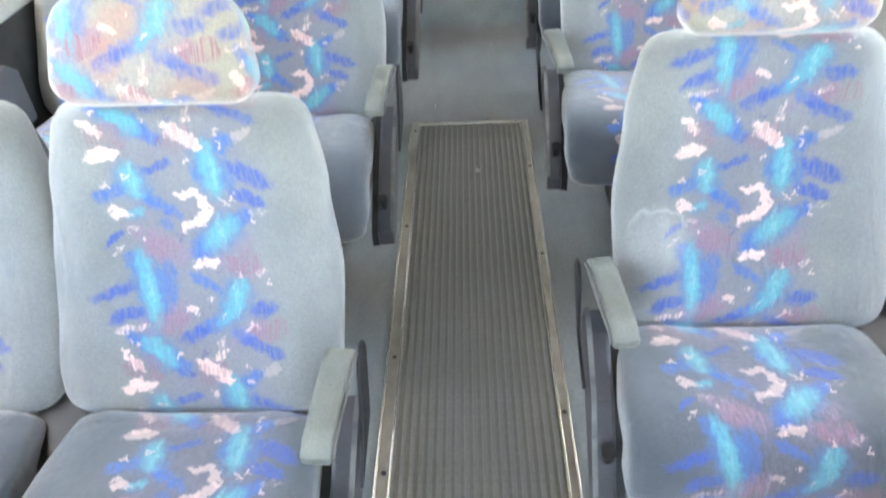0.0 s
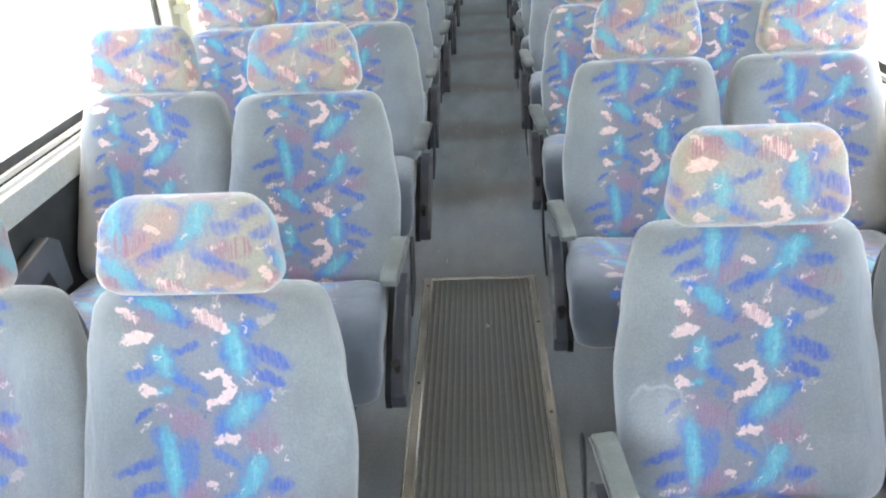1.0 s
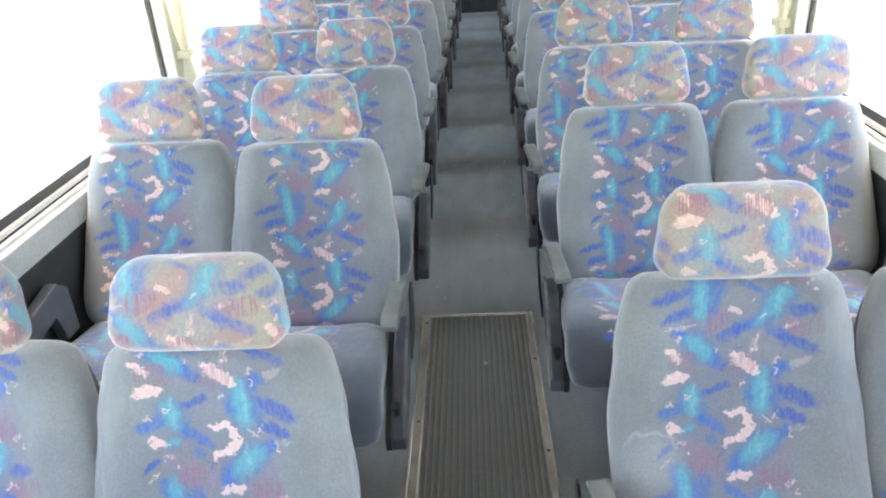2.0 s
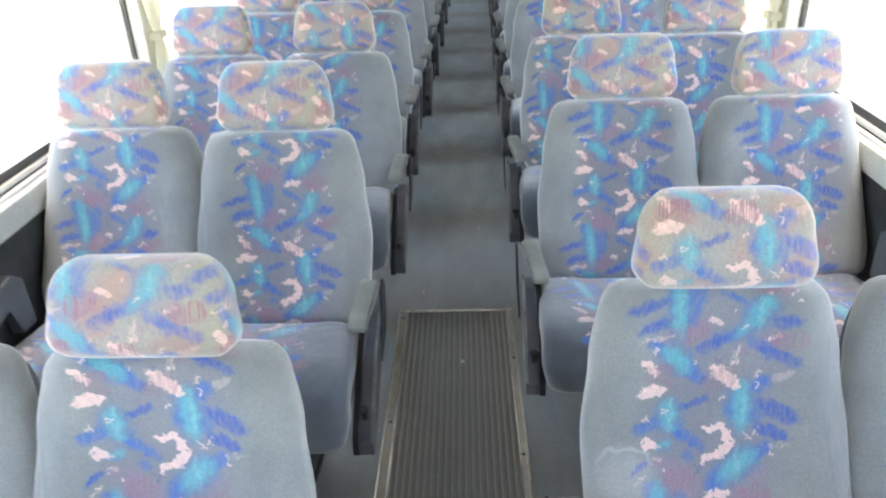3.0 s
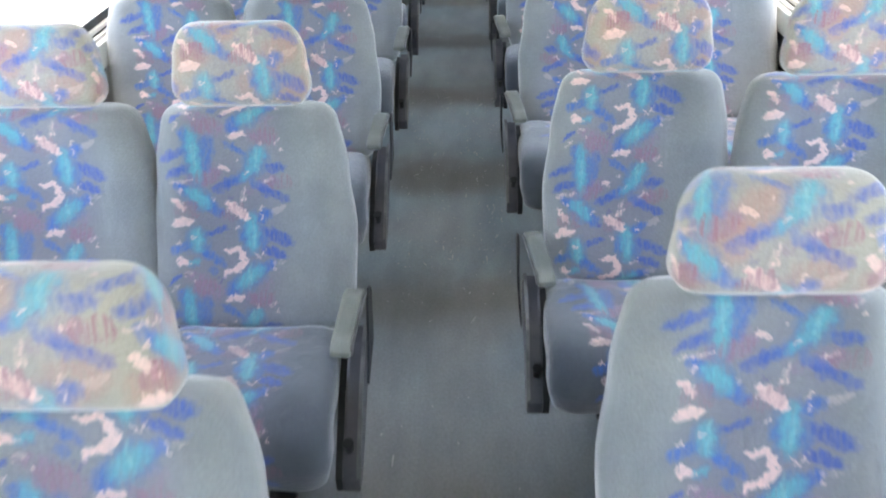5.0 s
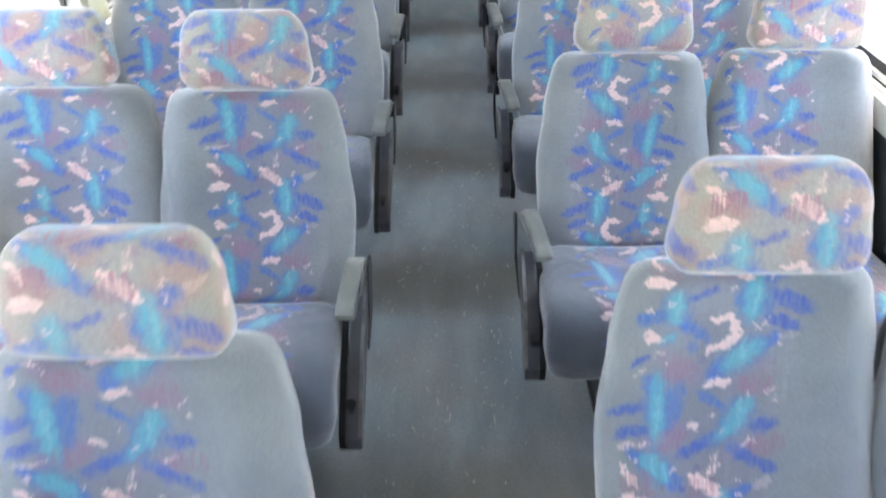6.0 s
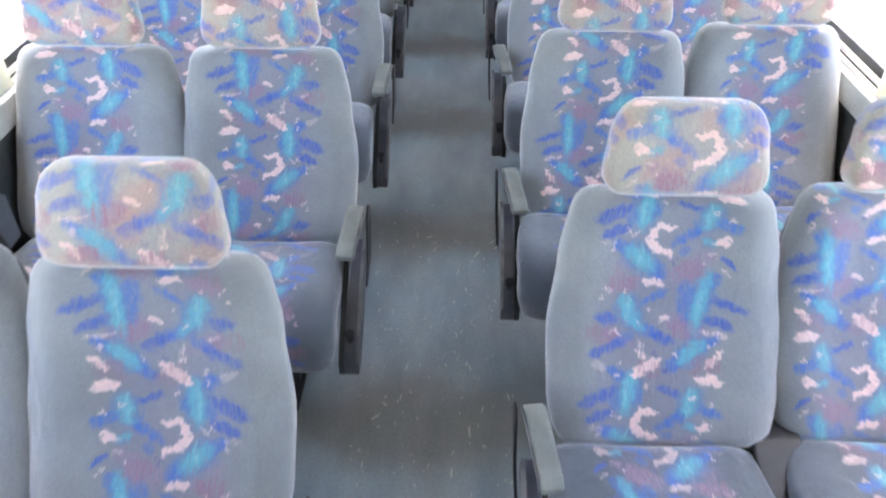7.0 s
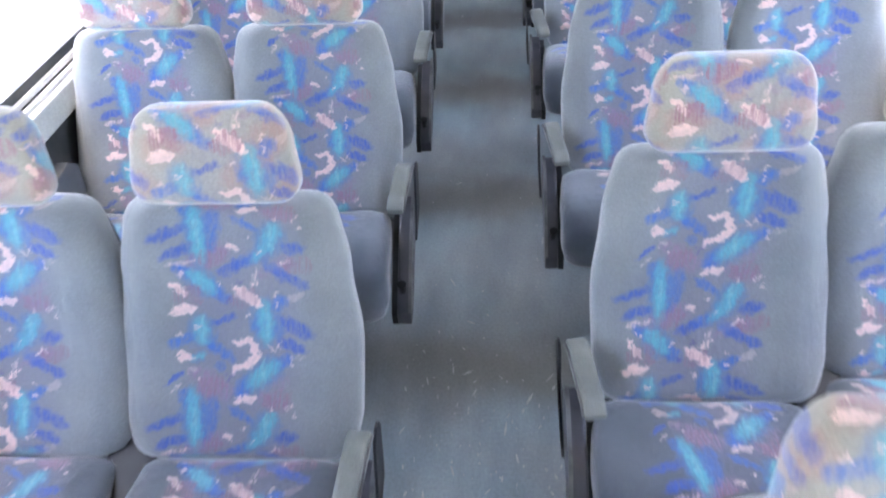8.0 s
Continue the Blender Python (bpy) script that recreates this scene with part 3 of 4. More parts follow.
for side, inner, sign in (("left", WALL_L, -1), ("right", WALL_R, 1)):
    def bx(a, b, *rest, bevel=0.0):
        """A box set outwards from the wall's inner face."""
        return a_box(*sorted((inner + sign * a, inner + sign * b)), *rest, bevel=bevel)
    structure("wall_" + side, bx(0.0, 0.09, FRONT, REAR, 0.0, 0.66), M_WALL, "dark charcoal carpeted lower wall of the bus", "wall")
    structure("trim_" + side, bx(0.0, 0.09, FRONT, REAR, HEAD, ROOF), M_CREAM, "cream panel above the bus windows", "wall panel")
    sill = structure("sill_" + side, bx(-0.015, 0.09, FRONT, REAR, 0.66, 0.735, bevel=0.006), M_SILL, "cream-grey ledge under the bus windows", "window sill")
    part("rail", bx(0.006, 0.085, FRONT, REAR, 0.735, 0.745), M_WHITE, sill, "white painted sliding rail")
    part("groove", bx(0.022, 0.085, FRONT, REAR, 0.745, 0.751), M_GASKET, sill, "dark groove between the rails")
    part("rail", bx(0.022, 0.085, FRONT, REAR, 0.751, 0.764), M_WHITE, sill, "white painted sliding rail")
    part("seal", bx(0.034, 0.043, FRONT, REAR, 0.764, 0.790), M_SEAL, sill, "dark grey rubber seal")
    for y in PILLARS:
        structure("pillar_" + side, bx(0.0, 0.09, y - PILLAR_W / 2, y + PILLAR_W / 2, 0.764, HEAD, bevel=0.008), M_CREAM,
                  "cream window pillar of the bus", "pillar")
    for k, (a, b) in enumerate(zip([FRONT] + PILLARS, PILLARS + [REAR])):
        y0 = a + (PILLAR_W / 2 if k else 0) + 0.002
        y1 = b - (PILLAR_W / 2 if b != REAR else 0) - 0.002
        if y1 - y0 < 0.2:
            continue
        if b < 0:
            # the unseen foremost bay is closed to dim the light on the first row
            structure("wall_bay_" + side, bx(0.0, 0.09, y0, y1, 0.764, HEAD), M_WALL, "unseen dark panel added to dim the foremost bay", "wall panel")
            continue
        # rubber gasket with rounded corners round the pane
        bm, r, w = bmesh.new(), 0.07, 0.009
        loops = []
        for inset in (0.0, w):
            pts = []
            for cy, cz, a0 in ((y1 - r, HEAD - r, 0), (y0 + r, HEAD - r, 90), (y0 + r, 0.766 + r, 180), (y1 - r, 0.766 + r, 270)):
                for q in range(7):
                    ang = radians(a0 + 15 * q)
                    pts.append((cy + (r - inset) * math.cos(ang), cz + (r - inset) * math.sin(ang)))
            loops.append(pts)
        xa, xb = inner + sign * 0.044, inner + sign * 0.062
        vs = [[bm.verts.new((x, y, z)) for y, z in loops[i]] for x, i in ((xa, 0), (xa, 1), (xb, 1), (xb, 0))]
        n = len(loops[0])
        for p, q in ((0, 1), (1, 2), (2, 3), (3, 0)):
            for j in range(n):
                i = (j + 1) % n
                bm.faces.new((vs[p][j], vs[p][i], vs[q][i], vs[q][j]))
        win = structure("window_" + side, bm, M_GASKET, "wide bus window in a black rubber gasket", "window")
        part("pane", a_box(*sorted((inner + sign * 0.048, inner + sign * 0.053)), y0 + 0.01, y1 - 0.01, 0.774, HEAD - 0.008), M_GLASS, win, "lightly tinted glass pane")


def window_latch(x, y, z, out):
    """A small black catch screwed to the ledge under a sliding pane."""
    latch = tagged(new("window_latch"), "small black catch on the cream window ledge", "window latch")
    latch.matrix_world = Matrix.Translation((x, y, z))
    part("plate", a_box(*sorted((0.0, out * 0.005)), -0.014, 0.014, -0.024, 0.020, bevel=0.0015), M_BLACK, latch)
    bm = bmesh.new()
    for dy, dz in ((-0.010, 0.012), (0.008, -0.016)):
        rod(bm, (0, dy, dz), (out * 0.016, dy, dz), 0.007, 12)
    part("knob", bm, M_BLACK, latch, "black turning knob")
    part("lever", prism([(-0.012, 0.008), (-0.006, 0.014), (0.012, -0.012), (0.006, -0.018)], *sorted((out * 0.006, out * 0.012)), 0.001), M_BLACK, latch)


window_latch(WALL_L + 0.0155, 4.97, 0.702, 1)


# ---------------------------------------------------------------- aisle mat
def aisle_mat():
    mat = new("aisle_mat")
    tagged(mat, "ribbed rubber aisle mat edged with worn metal strips", "floor mat", kind="structure")
    y0, y1, half = -1.6, 2.36, 0.207
    part("sheet", a_box(-half + 0.03, half - 0.024, y0, y1 - 0.014, 0.0005, 0.004), M_GROOVE, mat)
    first, step = -half + 0.036, 0.0190
    bm = bmesh.new()
    vs = [bm.verts.new(c) for c in ((-0.0056, y0, 0.004), (-0.0032, y0, 0.0069), (0.0032, y0, 0.0069), (0.0056, y0, 0.004))]
    ws = [bm.verts.new((v.co.x, y1 - 0.014, v.co.z)) for v in vs]
    for i in range(3):
        bm.faces.new((vs[i], vs[i + 1], ws[i + 1], ws[i]))
    rib = part("rib", bm, M_MAT, mat, "fine lengthwise rubber rib")
    rib.location.x = first
    for k in range(1, int((2 * half - 0.066) / step) + 1):
        other = new("rib", rib.data)
        other.parent, other.location.x = mat, first + step * k
        other["label"] = rib["label"]
    long_l = part("edge_strip", a_box(-half, -half + 0.034, y0, y1, 0.0, 0.010, bevel=0.003), M_TRIM, mat, "worn metal edge strip")
    long_r = part("edge_strip", a_box(half - 0.026, half, y0, y1, 0.0, 0.010, bevel=0.003), M_TRIM, mat, "worn metal edge strip")
    end = part("edge_strip", a_box(-half + 0.0345, half - 0.0265, y1 - 0.014, y1, 0.0, 0.009, bevel=0.003), M_TRIM, mat, "worn metal edge strip")
    part("lip", a_box(-half + 0.036, half - 0.028, y1 - 0.010, y1 - 0.004, 0.0085, 0.0105, bevel=0.001), M_ALU, end, "bright rubbed metal edge")
    for strip, edges in ((long_l, (-half, -half + 0.029)), (long_r, (half - 0.026, half - 0.005))):
        for x in edges:
            part("lip", a_box(x, x + 0.005, y0 + 0.01, y1 - 0.012, 0.0095, 0.0118, bevel=0.001), M_ALU, strip, "bright rubbed metal edge")
    for strip, x, ys in ((long_l, -half + 0.018, (-0.2, 0.35, 0.9, 1.22, 1.74, 2.3)), (long_r, half - 0.013, (-0.1, 0.5, 1.05, 1.6, 2.05))):
        for y in ys:
            bm = bmesh.new()
            bmesh.ops.create_cone(bm, cap_ends=True, segments=10, radius1=0.006, radius2=0.004, depth=0.003, matrix=Matrix.Translation((x, y, 0.0112)))
            part("screw", bm, M_STEEL, strip, "dark screw head")
    mat.matrix_world = Matrix.Translation((0.111, 1.5, 0)) @ Matrix.Rotation(radians(1.0), 4, "Z") @ Matrix.Translation((0, -1.5, 0))


aisle_mat()


# ---------------------------------------------------------------- seats
BACK = [(0.262, 0.418), (0.298, 0.475), (0.39, 0.60), (0.445, 0.72), (0.478, 0.81), (0.495, 0.875)]
BACK_W = [(0.0, 0.210), (0.22, 0.227), (0.45, 0.230), (0.72, 0.214), (1.0, 0.188)]
HEADREST = [(0.452, 0.884), (0.466, 0.93), (0.488, 0.998), (0.511, 1.057)]
HEAD_W = [(0.0, 0.141), (0.25, 0.149), (0.62, 0.141), (1.0, 0.121)]
CUSHION = [(-0.012, 0.258), (-0.026, 0.35), (0.000, 0.425), (0.06, 0.452), (0.18, 0.447), (0.287, 0.434)]
CUSHION_W = [(0.0, 0.197), (0.2, 0.212), (0.6, 0.212), (1.0, 0.20)]


def seat_pair(arm, recline, slides=(0.0, 0.0), lower=0.0, sunk=0.0, rest_by=0.08, squash=0.0, aside=0.0):
    """A double seat; arm is the side of the aisle (1 or -1). recline: extra degrees for its two backs; slides: metres by which its two backs stand further behind; lower: metres by which its feet are shorter; sunk: share by which its backs have settled; rest_by: metres by which its armrest stands further back; squash, aside: how much lower its headrests are, and how far they sit sideways."""
    seat = new("double_seat")
    for k in (1, -1):
        x = 0.225 * arm * k
        deg, slide = recline[0 if k == 1 else 1], slides[0 if k == 1 else 1]
        wide, mid = (0.006, -0.006) if arm > 0 else (0.002, 0.003)
        bm = pad(tilt_about(lowered(BACK, 0.43, sunk), 0.28, 0.43, deg), [(s, w + wide) for s, w in BACK_W], 0.045, 0.055, 0.046, 0.036, 0.015, expo=3.6, seed=k, lumps=0.005)
        back = part("backrest", bm, M_SEAT, seat, smooth=True)
        back.location = (x + mid, slide, 0)
        bm = pad(tilt_about(lowered([(y + 0.075, z) for y, z in BACK], 0.43, sunk + 0.13), 0.28, 0.43, deg), [(s, w - 0.016) for s, w in BACK_W], 0.02, 0.045, 0.06, 0.04, 0, levels=18, around=24, lumps=0)
        part("back_shell", bm, M_SHELL, back, "grey moulded plastic back shell", smooth=True)
        bm = pad(tilt_about([(y, z - sunk * 0.48 - (z - 0.884) * squash) for y, z in HEADREST], 0.28, 0.43, deg), HEAD_W, 0.044, 0.018, 0.036, 0.026, 0.0, expo=5.5, levels=26, around=40, seed=k + 5, lumps=0.004)
        part("headrest", bm, M_HEAD, back, "padded headrest in beige printed velour", smooth=True).location.x = aside - mid
        low = 0.016 if arm > 0 else 0.0
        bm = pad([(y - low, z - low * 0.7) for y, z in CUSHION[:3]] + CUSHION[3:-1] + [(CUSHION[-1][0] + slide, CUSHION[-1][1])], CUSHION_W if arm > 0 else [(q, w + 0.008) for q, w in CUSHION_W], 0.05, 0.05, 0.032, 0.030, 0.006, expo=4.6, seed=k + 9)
        c = part("cushion", bm, M_CUSHION, seat, "printed velour cushion, darkened for shade", smooth=True)
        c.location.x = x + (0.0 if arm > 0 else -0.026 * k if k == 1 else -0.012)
    # side frame towards the aisle, with the recline knob at its front
    out = 0.0 if arm > 0 else 0.022
    ahead = -0.016 if arm > 0 else 0.016
    x0, x1 = sorted((arm * (0.452 + out), arm * (0.489 + out)))
    panel = part("side_panel", prism([(ahead, 0.245), (ahead, 0.280), (0.03 + ahead, 0.310), (0.12, 0.395), (0.22, 0.448), (0.27, 0.455), (0.285, 0.43), (0.275, 0.385), (0.17, 0.345), (0.09, 0.280), (0.040 + ahead, 0.246)], x0, x1, 0.006), M_PANEL, seat, "slate plastic side panel")
    # black plate added for the shade in the gap beside the cushion
    part("inner_plate", prism([(ahead + 0.012, 0.235), (ahead + 0.012, 0.272), (0.036 + ahead, 0.298), (0.12, 0.381), (0.22, 0.434), (0.27, 0.440), (0.285, 0.30), (0.26, 0.225)], *sorted((arm * (0.4515 + out), arm * (0.436 + out)))), M_BLACK, seat, "black plate added as shade between cushion and side panel")
    rim = [(0.004 + ahead, 0.279), (0.034 + ahead, 0.313), (0.124, 0.399), (0.222, 0.452), (0.262, 0.459)]
    part("rim", prism(rim + [(y, z + 0.007) for y, z in rim[::-1]], *sorted((arm * (0.4900 + out), arm * (0.4815 + out)))), M_RIM, panel, "worn grey edge rim")
    bm = bmesh.new()
    rod(bm, (arm * (0.466 + out), 0.050 + ahead, 0.316), (arm * (0.466 + out), 0.040 + ahead, 0.344), 0.009, 12)
    rod(bm, (arm * (0.466 + out), 0.040 + ahead, 0.346), (arm * (0.466 + out), 0.038 + ahead, 0.352), 0.012, 12)
    part("recline_knob", bm, M_BLACK, panel, "black recline knob")
    # the armrest and the bracket that carries it, at the side of the back
    drop = 0.032 if arm > 0 else 0.070
    rest = part("armrest", prism([(0.012, 0.566), (0.010, 0.584), (0.030, 0.598), (0.15, 0.619), (0.182, 0.613), (0.188, 0.590), (0.16, 0.580)], *sorted((arm * -0.022, arm * 0.021)), 0.009), M_ARM, seat, "grey-green padded armrest")
    rest.matrix_world = Matrix.Translation((arm * (0.474 + out * 0.6), (0.17 if arm > 0 else 0.185) + rest_by, -drop)) @ Matrix.Rotation(radians(-4.5 if arm > 0 else 8), 4, "Z") @ Matrix.Translation((0, -0.17, 0))
    part("trim", prism([(0.016, 0.575), (0.016, 0.581), (0.034, 0.593), (0.15, 0.613), (0.178, 0.607), (0.178, 0.601), (0.15, 0.607), (0.034, 0.587)], *sorted((arm * 0.0205, arm * 0.0245))), M_RIM, rest, "pale worn edge of the armrest")
    lean = rest_by + 0.012
    part("bracket", prism([(0.135, 0.405), (0.118 + lean, 0.50 - drop), (0.148 + lean, 0.583 - drop), (0.160 + lean, 0.596 - drop), (0.182 + lean, 0.602 - drop), (0.202 + lean, 0.594 - drop), (0.212 + lean, 0.573 - drop), (0.262, 0.452), (0.250, 0.432)], *sorted((arm * (0.4965 + out), arm * (0.5025 + out))), 0.002), M_STEEL, seat, "dark metal armrest bracket")
    wx0, wx1 = sorted((-arm * 0.428, -arm * 0.462))
    part("wall_armrest", prism([(0.02, 0.30), (0.02, 0.52), (0.06, 0.57), (0.24, 0.60), (0.28, 0.57), (0.28, 0.44), (0.22, 0.44), (0.20, 0.53), (0.09, 0.51), (0.08, 0.30)], wx0, wx1, 0.006), M_SHELL, seat, "grey plastic armrest beside the wall")
    part("seat_frame", a_box(-0.415, 0.415, 0.04, 0.36, 0.27, 0.315, bevel=0.008), M_STEEL, seat, "dark painted steel frame")
    # black filler added to keep the gap between the two seats in shade
    part("centre_bracket", prism([(0.10, 0.315), (0.10, 0.36), (0.24, 0.405), (0.34, 0.44), (0.43, 0.44), (0.43, 0.30)], -0.05, 0.05, 0.006), M_BLACK, seat, "black filler added to shade the gap between the two seats")
    for k in (-1, 1):
        bm = a_box(k * 0.26 - 0.025, k * 0.26 + 0.025, 0.16, 0.26, 0.012 + lower, 0.27, bevel=0.006)
        box(bm, k * 0.26 - 0.035, k * 0.26 + 0.035, 0.06, 0.38, lower, 0.014 + lower, bevel=0.004)
        part("pedestal", bm, M_STEEL, seat, "dark steel pedestal foot")
    return seat


# where the print's rose hook lies on each back, across and down: aisle seat, window seat
PRINTS = {("left", 0, 0): (0.016, 0.168), ("right", 0, 0): (0.006, 0.278), ("left", 1, 0): (0.030, 0.052), ("right", 1, 0): (0.020, 0.286),
          ("left", 1, 1): (-0.014, 0.128), ("right", 1, 1): (0.034, 0.326), ("left", 2, 0): (-0.039, 0.353), ("right", 2, 0): (-0.034, 0.109),
          ("left", 2, 1): (-0.009, 0.202), ("right", 2, 1): (-0.031, 0.183), ("left", 3, 0): (0.036, 0.316), ("right", 3, 0): (-0.029, 0.094),
          ("left", 3, 1): (0.024, 0.312), ("right", 3, 1): (-0.041, 0.385), ("left", 4, 0): (0.015, 0.303), ("right", 4, 0): (0.015, 0.158),
          ("right", 4, 1): (0.034, 0.119), ("left", 5, 0): (0.025, 0.369), ("left", 5, 1): (0.026, 0.059), ("right", 5, 0): (-0.002, 0.296),
          ("right", 5, 1): (-0.013, 0.144)}
TURNED = {("right", 3, 0)}
# the same for the headrests and for two cushions
HEAD_PRINTS = {("left", 0, 0): (-0.011, 0.265), ("right", 0, 0): (0.026, 0.154), ("left", 1, 0): (-0.028, 0.246), ("right", 1, 0): (-0.027, 0.266),
               ("left", 2, 0): (0.026, 0.183), ("right", 2, 0): (0.041, 0.183), ("left", 3, 0): (0.050, 0.273), ("right", 3, 0): (0.034, 0.088),
               ("left", 4, 0): (0.049, 0.176), ("right", 4, 0): (0.037, 0.222)}
CUSHION_PRINTS = {("right", 0, 0): (0.001, 0.158), ("left", 0, 0): (0.060, 0.161)}


# how far askew the covers of some seats are cut; the rest take the last value
ASKEW = {("left", 0): -0.07, ("left", 1): 0.0, ("left", 2): 0.04, ("left", 3): 0.02, ("left", 4): 0.09,
         ("right", 0): 0.11, ("right", 1): 0.068, ("right", 2): 0.08, ("right", 3): -0.04, ("right", 4): 0.13}


def laid(spot, askew, turned=False):
    """The shift of the cloth that brings the hook to a spot."""
    across, down = spot
    return (0.5 + (across if turned else -across), 1 - down, 0, askew + (1.5 if turned else 0.5))


def print_shift(seat, rng, key):
    """Each cover is cut from another place of the printed cloth."""
    count, askew = {"backrest": 0, "cushion": 0}, ASKEW.get(key, 0.05)
    for o in seat.children:
        kind = o.name.split(".")[0]
        if kind not in count:
            continue
        k = (*key, count[kind])
        count[kind] += 1
        chance = (rng.uniform(-0.02, 0.03), rng.uniform(0, REPEAT))
        if kind == "cushion":
            o.color = laid(CUSHION_PRINTS.get(k, (chance[0] + (0.03 if key[0] == "right" else 0.0), chance[1])), -0.12 if key[0] == "right" else 0.0)
            continue
        spot = PRINTS.get(k, chance)
        o.color = laid((spot[0] - o.location.x + math.copysign(0.225, o.location.x), spot[1]), askew, k in TURNED)
        if k == ("right", 0, 0):
            o.color = (*o.color[:2], 1, o.color[3])
        for h in o.children:
            if h.name.startswith("headrest"):
                h.color = laid(HEAD_PRINTS.get(k, (chance[0] - 0.01, 0.245 + chance[0] * 0.5)), 0.0)


# rows that stand or lean otherwise than the rest: sideways, the backs along the bus, extra recline
SHIFTS = {("left", 0): (0.010, -0.034, 0), ("right", 0): (0.014, -0.054, 0), ("left", 1): (-0.002, 0.002, 0), ("right", 1): (0.006, 0.03, 1),
          ("left", 2): (0, 0.035, 0), ("right", 2): (0, 0.025, 0), ("left", 3): (-0.020, 0.045, 1), ("left", 4): (-0.004, 0.06, 1),
          ("right", 3): (0, 0.09, 2), ("right", 4): (-0.004, 0.02, 0)}
# the first row stands lower than the rest, on settled backs
LOWER = {("left", 0): (0.045, 0.035, 0.11, -0.012), ("right", 0): (0.026, 0.05, 0.05, 0.0)}
# how much further back the back by the window is set
WINDOW_BACK = {("left", 1): 0.05, ("left", 3): 0.02, ("right", 3): 0.02, ("right", 4): 0.06, ("right", 2): -0.03}
# how far the whole frame stands further back
SET_BACK = {("left", 0): -0.02, ("right", 0): -0.035, ("left", 2): 0.01, ("left", 3): 0.042, ("left", 4): 0.045, ("right", 2): 0.01, ("right", 3): 0.035, ("right", 4): 0.035}
# how far back each armrest stands
REST_BACK = {("left", 0): 0.07, ("left", 1): 0.053, ("left", 2): 0.062, ("left", 3): 0.072, ("left", 4): 0.062,
             ("right", 0): 0.107, ("right", 1): 0.125, ("right", 2): 0.135, ("right", 3): 0.135, ("right", 4): 0.125}
rng = random.Random(4)
LABEL = "double coach seat in grey velour with blue and rose print"
for arm, x, y0, name in ((1, LEFT_X, LEFT_Y, "left"), (-1, RIGHT_X, RIGHT_Y, "right")):
    built = {}
    for i in range(ROWS):
        dx, dy, lean = SHIFTS.get((name, i), (0, 0, 0))
        back_by = SET_BACK.get((name, i), 0 if i < 5 else 0.04)
        lower, sunk, squash, aside = LOWER.get((name, i), (0, 0, 0, 0))
        dy -= back_by
        m = pose(x + dx, y0 + PITCH * i + back_by, -lower)
        slide = (dy, dy + WINDOW_BACK.get((name, i), 0))
        rest_by = REST_BACK.get((name, i), 0.062 if arm > 0 else 0.125)
        if (lean, lower, slide, rest_by) not in built:
            s = built[lean, lower, slide, rest_by] = seat_pair(arm, (lean, lean), slide, lower, sunk, rest_by, squash, aside)
            tagged(s, LABEL, "bus seat", "seats along the aisle")
            s.matrix_world = m
        else:
            s = copy_thing(built[lean, lower, slide, rest_by], m)
        if (name, i) == ("right", 0):
            tagged(s, "double coach seat in grey printed velour, a fold's highlight coloured on one back")
        print_shift(s, rng, (name, i))


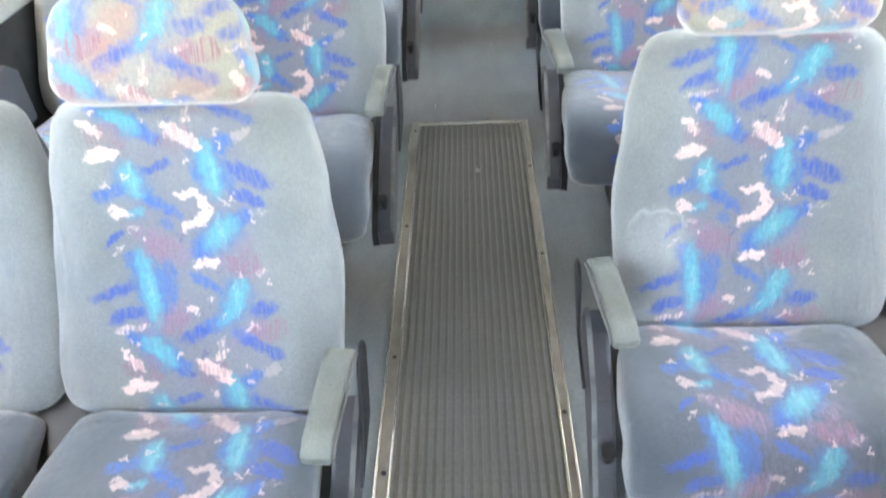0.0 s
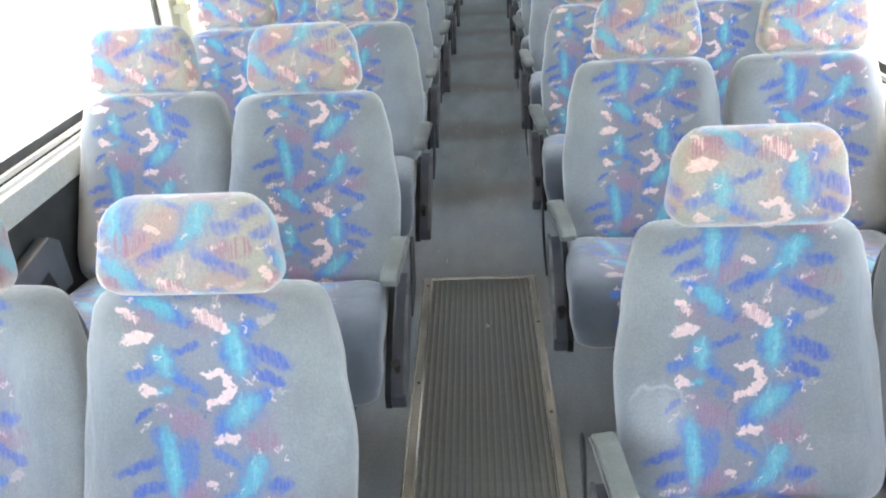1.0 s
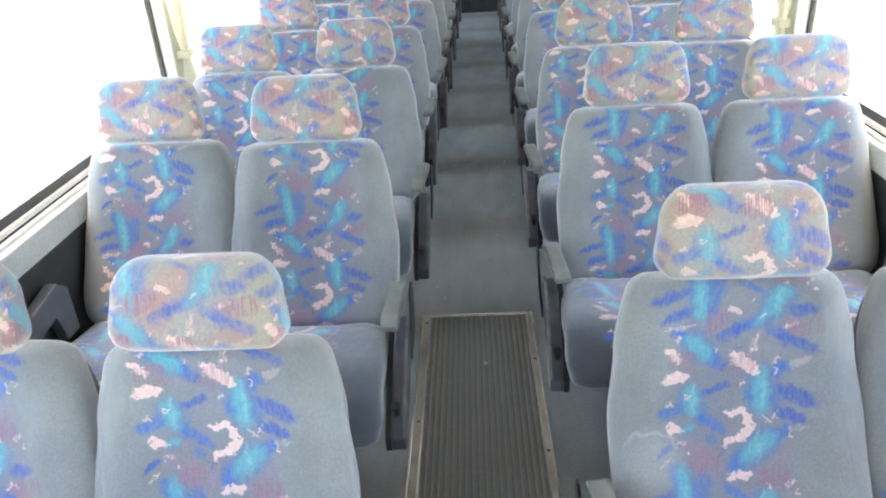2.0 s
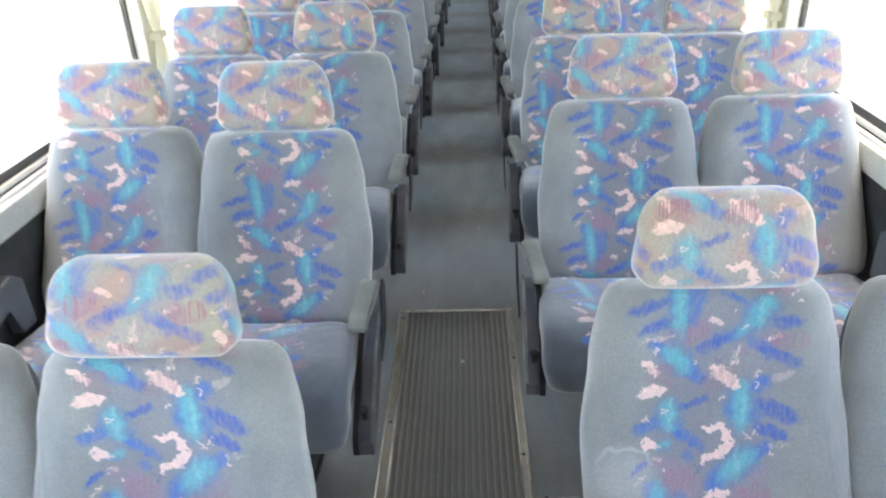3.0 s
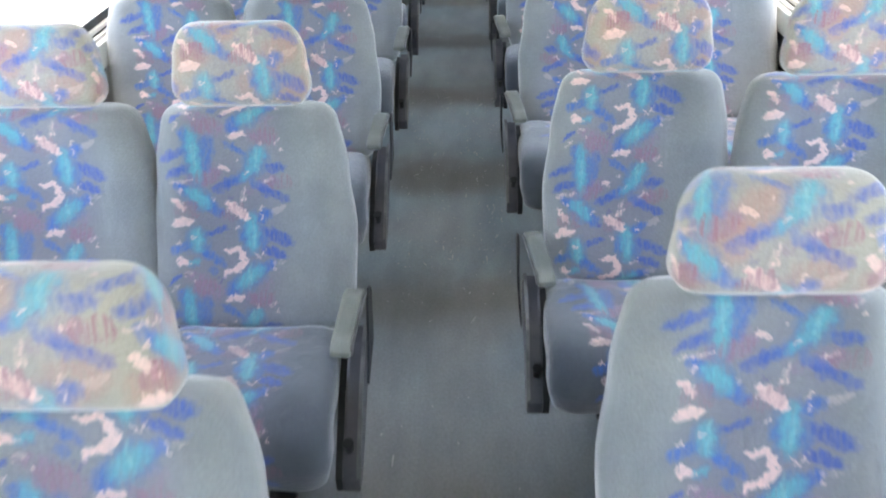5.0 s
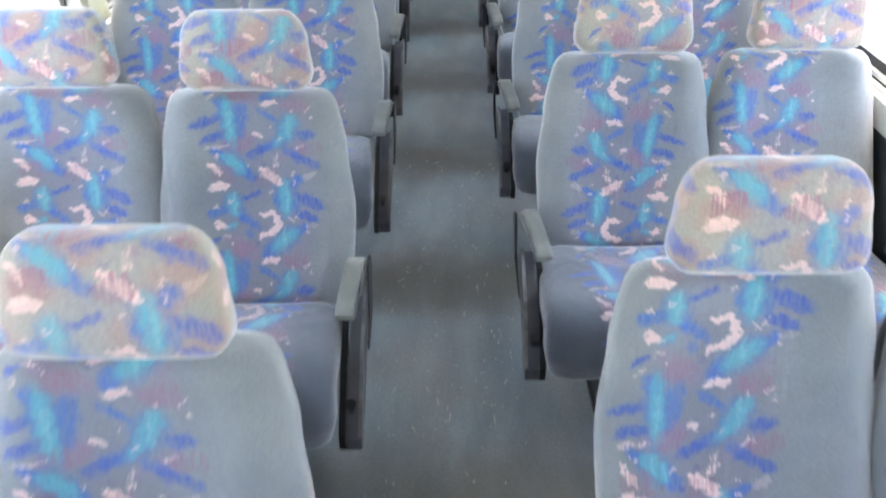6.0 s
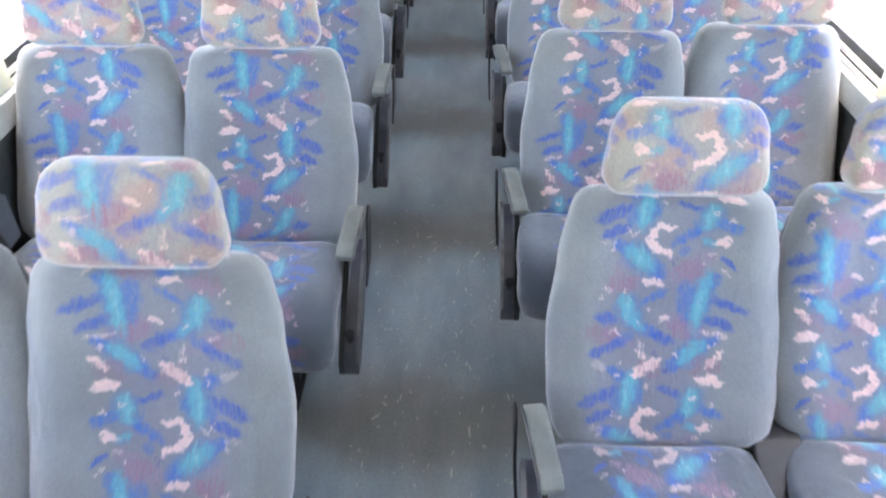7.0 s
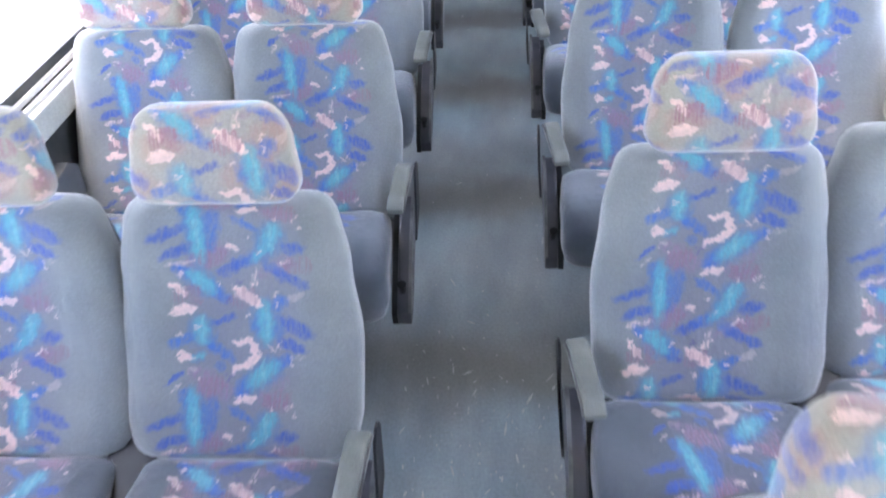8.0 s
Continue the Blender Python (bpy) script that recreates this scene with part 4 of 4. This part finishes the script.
# ---------------------------------------------------------------- curtains
def curtain(y, inner, sign, seed):
    """A cream curtain gathered and tied at a pillar."""
    c = new("curtain")
    tagged(c, "cream cloth curtain gathered at the window pillar", "curtain", "window curtains")
    rg = random.Random(seed)
    bm = bmesh.new()
    rows, n = [], 40
    zs = [0.775 + 0.845 * k / 26 for k in range(27)]
    ph = rg.uniform(0, 6)
    for z in zs:
        tie = math.exp(-((z - 0.94) / 0.06) ** 2)
        w = 0.052 + 0.062 * min(1, max(0, (z - 0.94) / 0.55)) - 0.022 * tie + 0.005 * math.sin(z * 9 + ph)
        d = 0.020 - 0.009 * tie
        row = []
        for j in range(n):
            a = 2 * math.pi * j / n
            fold = 1 + 0.28 * math.sin(5 * a + ph + z * 2) + 0.12 * math.sin(9 * a + 2 * ph)
            row.append(bm.verts.new((inner - sign * (0.026 + d * math.sin(a) * fold * 0.8), y + w * math.cos(a) * (0.85 + 0.15 * fold), z)))
        rows.append(row)
    for a, b in zip(rows, rows[1:]):
        for j in range(n):
            i = (j + 1) % n
            bm.faces.new((a[j], a[i], b[i], b[j]))
    bm.faces.new(rows[0])
    bm.faces.new(rows[-1])
    part("drape", bm, M_CURTAIN, c, smooth=True)
    part("tie_band", a_box(*sorted((inner - sign * 0.002, inner - sign * 0.047)), y - 0.036, y + 0.036, 0.925, 0.955, bevel=0.004), M_CURTAIN, c, "cream tie band")


for k, y in enumerate(PILLARS):
    curtain(y + 0.01, WALL_L, -1, k)
    curtain(y + 0.02, WALL_R, 1, k + 20)

# ---------------------------------------------------------------- scuffs on the floor
rng = random.Random(11)
bm = bmesh.new()
for k in range(420):
    x, y = rng.uniform(-0.10, 0.34), rng.choice((rng.uniform(2.4, 8.6), rng.gauss(3.75, 0.3), rng.gauss(4.5, 0.25)))
    r = rng.uniform(0.0014, 0.0044)
    length = r * rng.choice((1, 1, 1.5, 2.5, 5))
    n = 6
    a = rng.gauss(0, 0.5)
    vs = []
    for j in range(n):
        p, q = 0.7 * r * math.cos(2 * math.pi * j / n) * rng.uniform(0.6, 1.3), length * math.sin(2 * math.pi * j / n) * rng.uniform(0.7, 1.2)
        vs.append(bm.verts.new((x + p * math.cos(a) - q * math.sin(a), y + p * math.sin(a) + q * math.cos(a), 0.0012)))
    bm.faces.new(vs)
tagged(part("scuffs", bm, M_CHIP, floor, "small pale chips and scuffs"), kind="stuff")

# a splash of white paint on the aisle mat
bm = bmesh.new()
for k in range(7):
    x, y, r = 0.13 + rng.gauss(0, 0.006), 2.04 + rng.gauss(0, 0.012), rng.uniform(0.0015, 0.004)
    bmesh.ops.create_cone(bm, cap_ends=True, segments=8, radius1=r, radius2=r * 0.6, depth=0.002, matrix=Matrix.Translation((x, y, 0.0095)))
tagged(link("paint_splash", bm, M_CHIP), "small dried splash of pale paint on the aisle mat", "paint splash", kind="stuff")
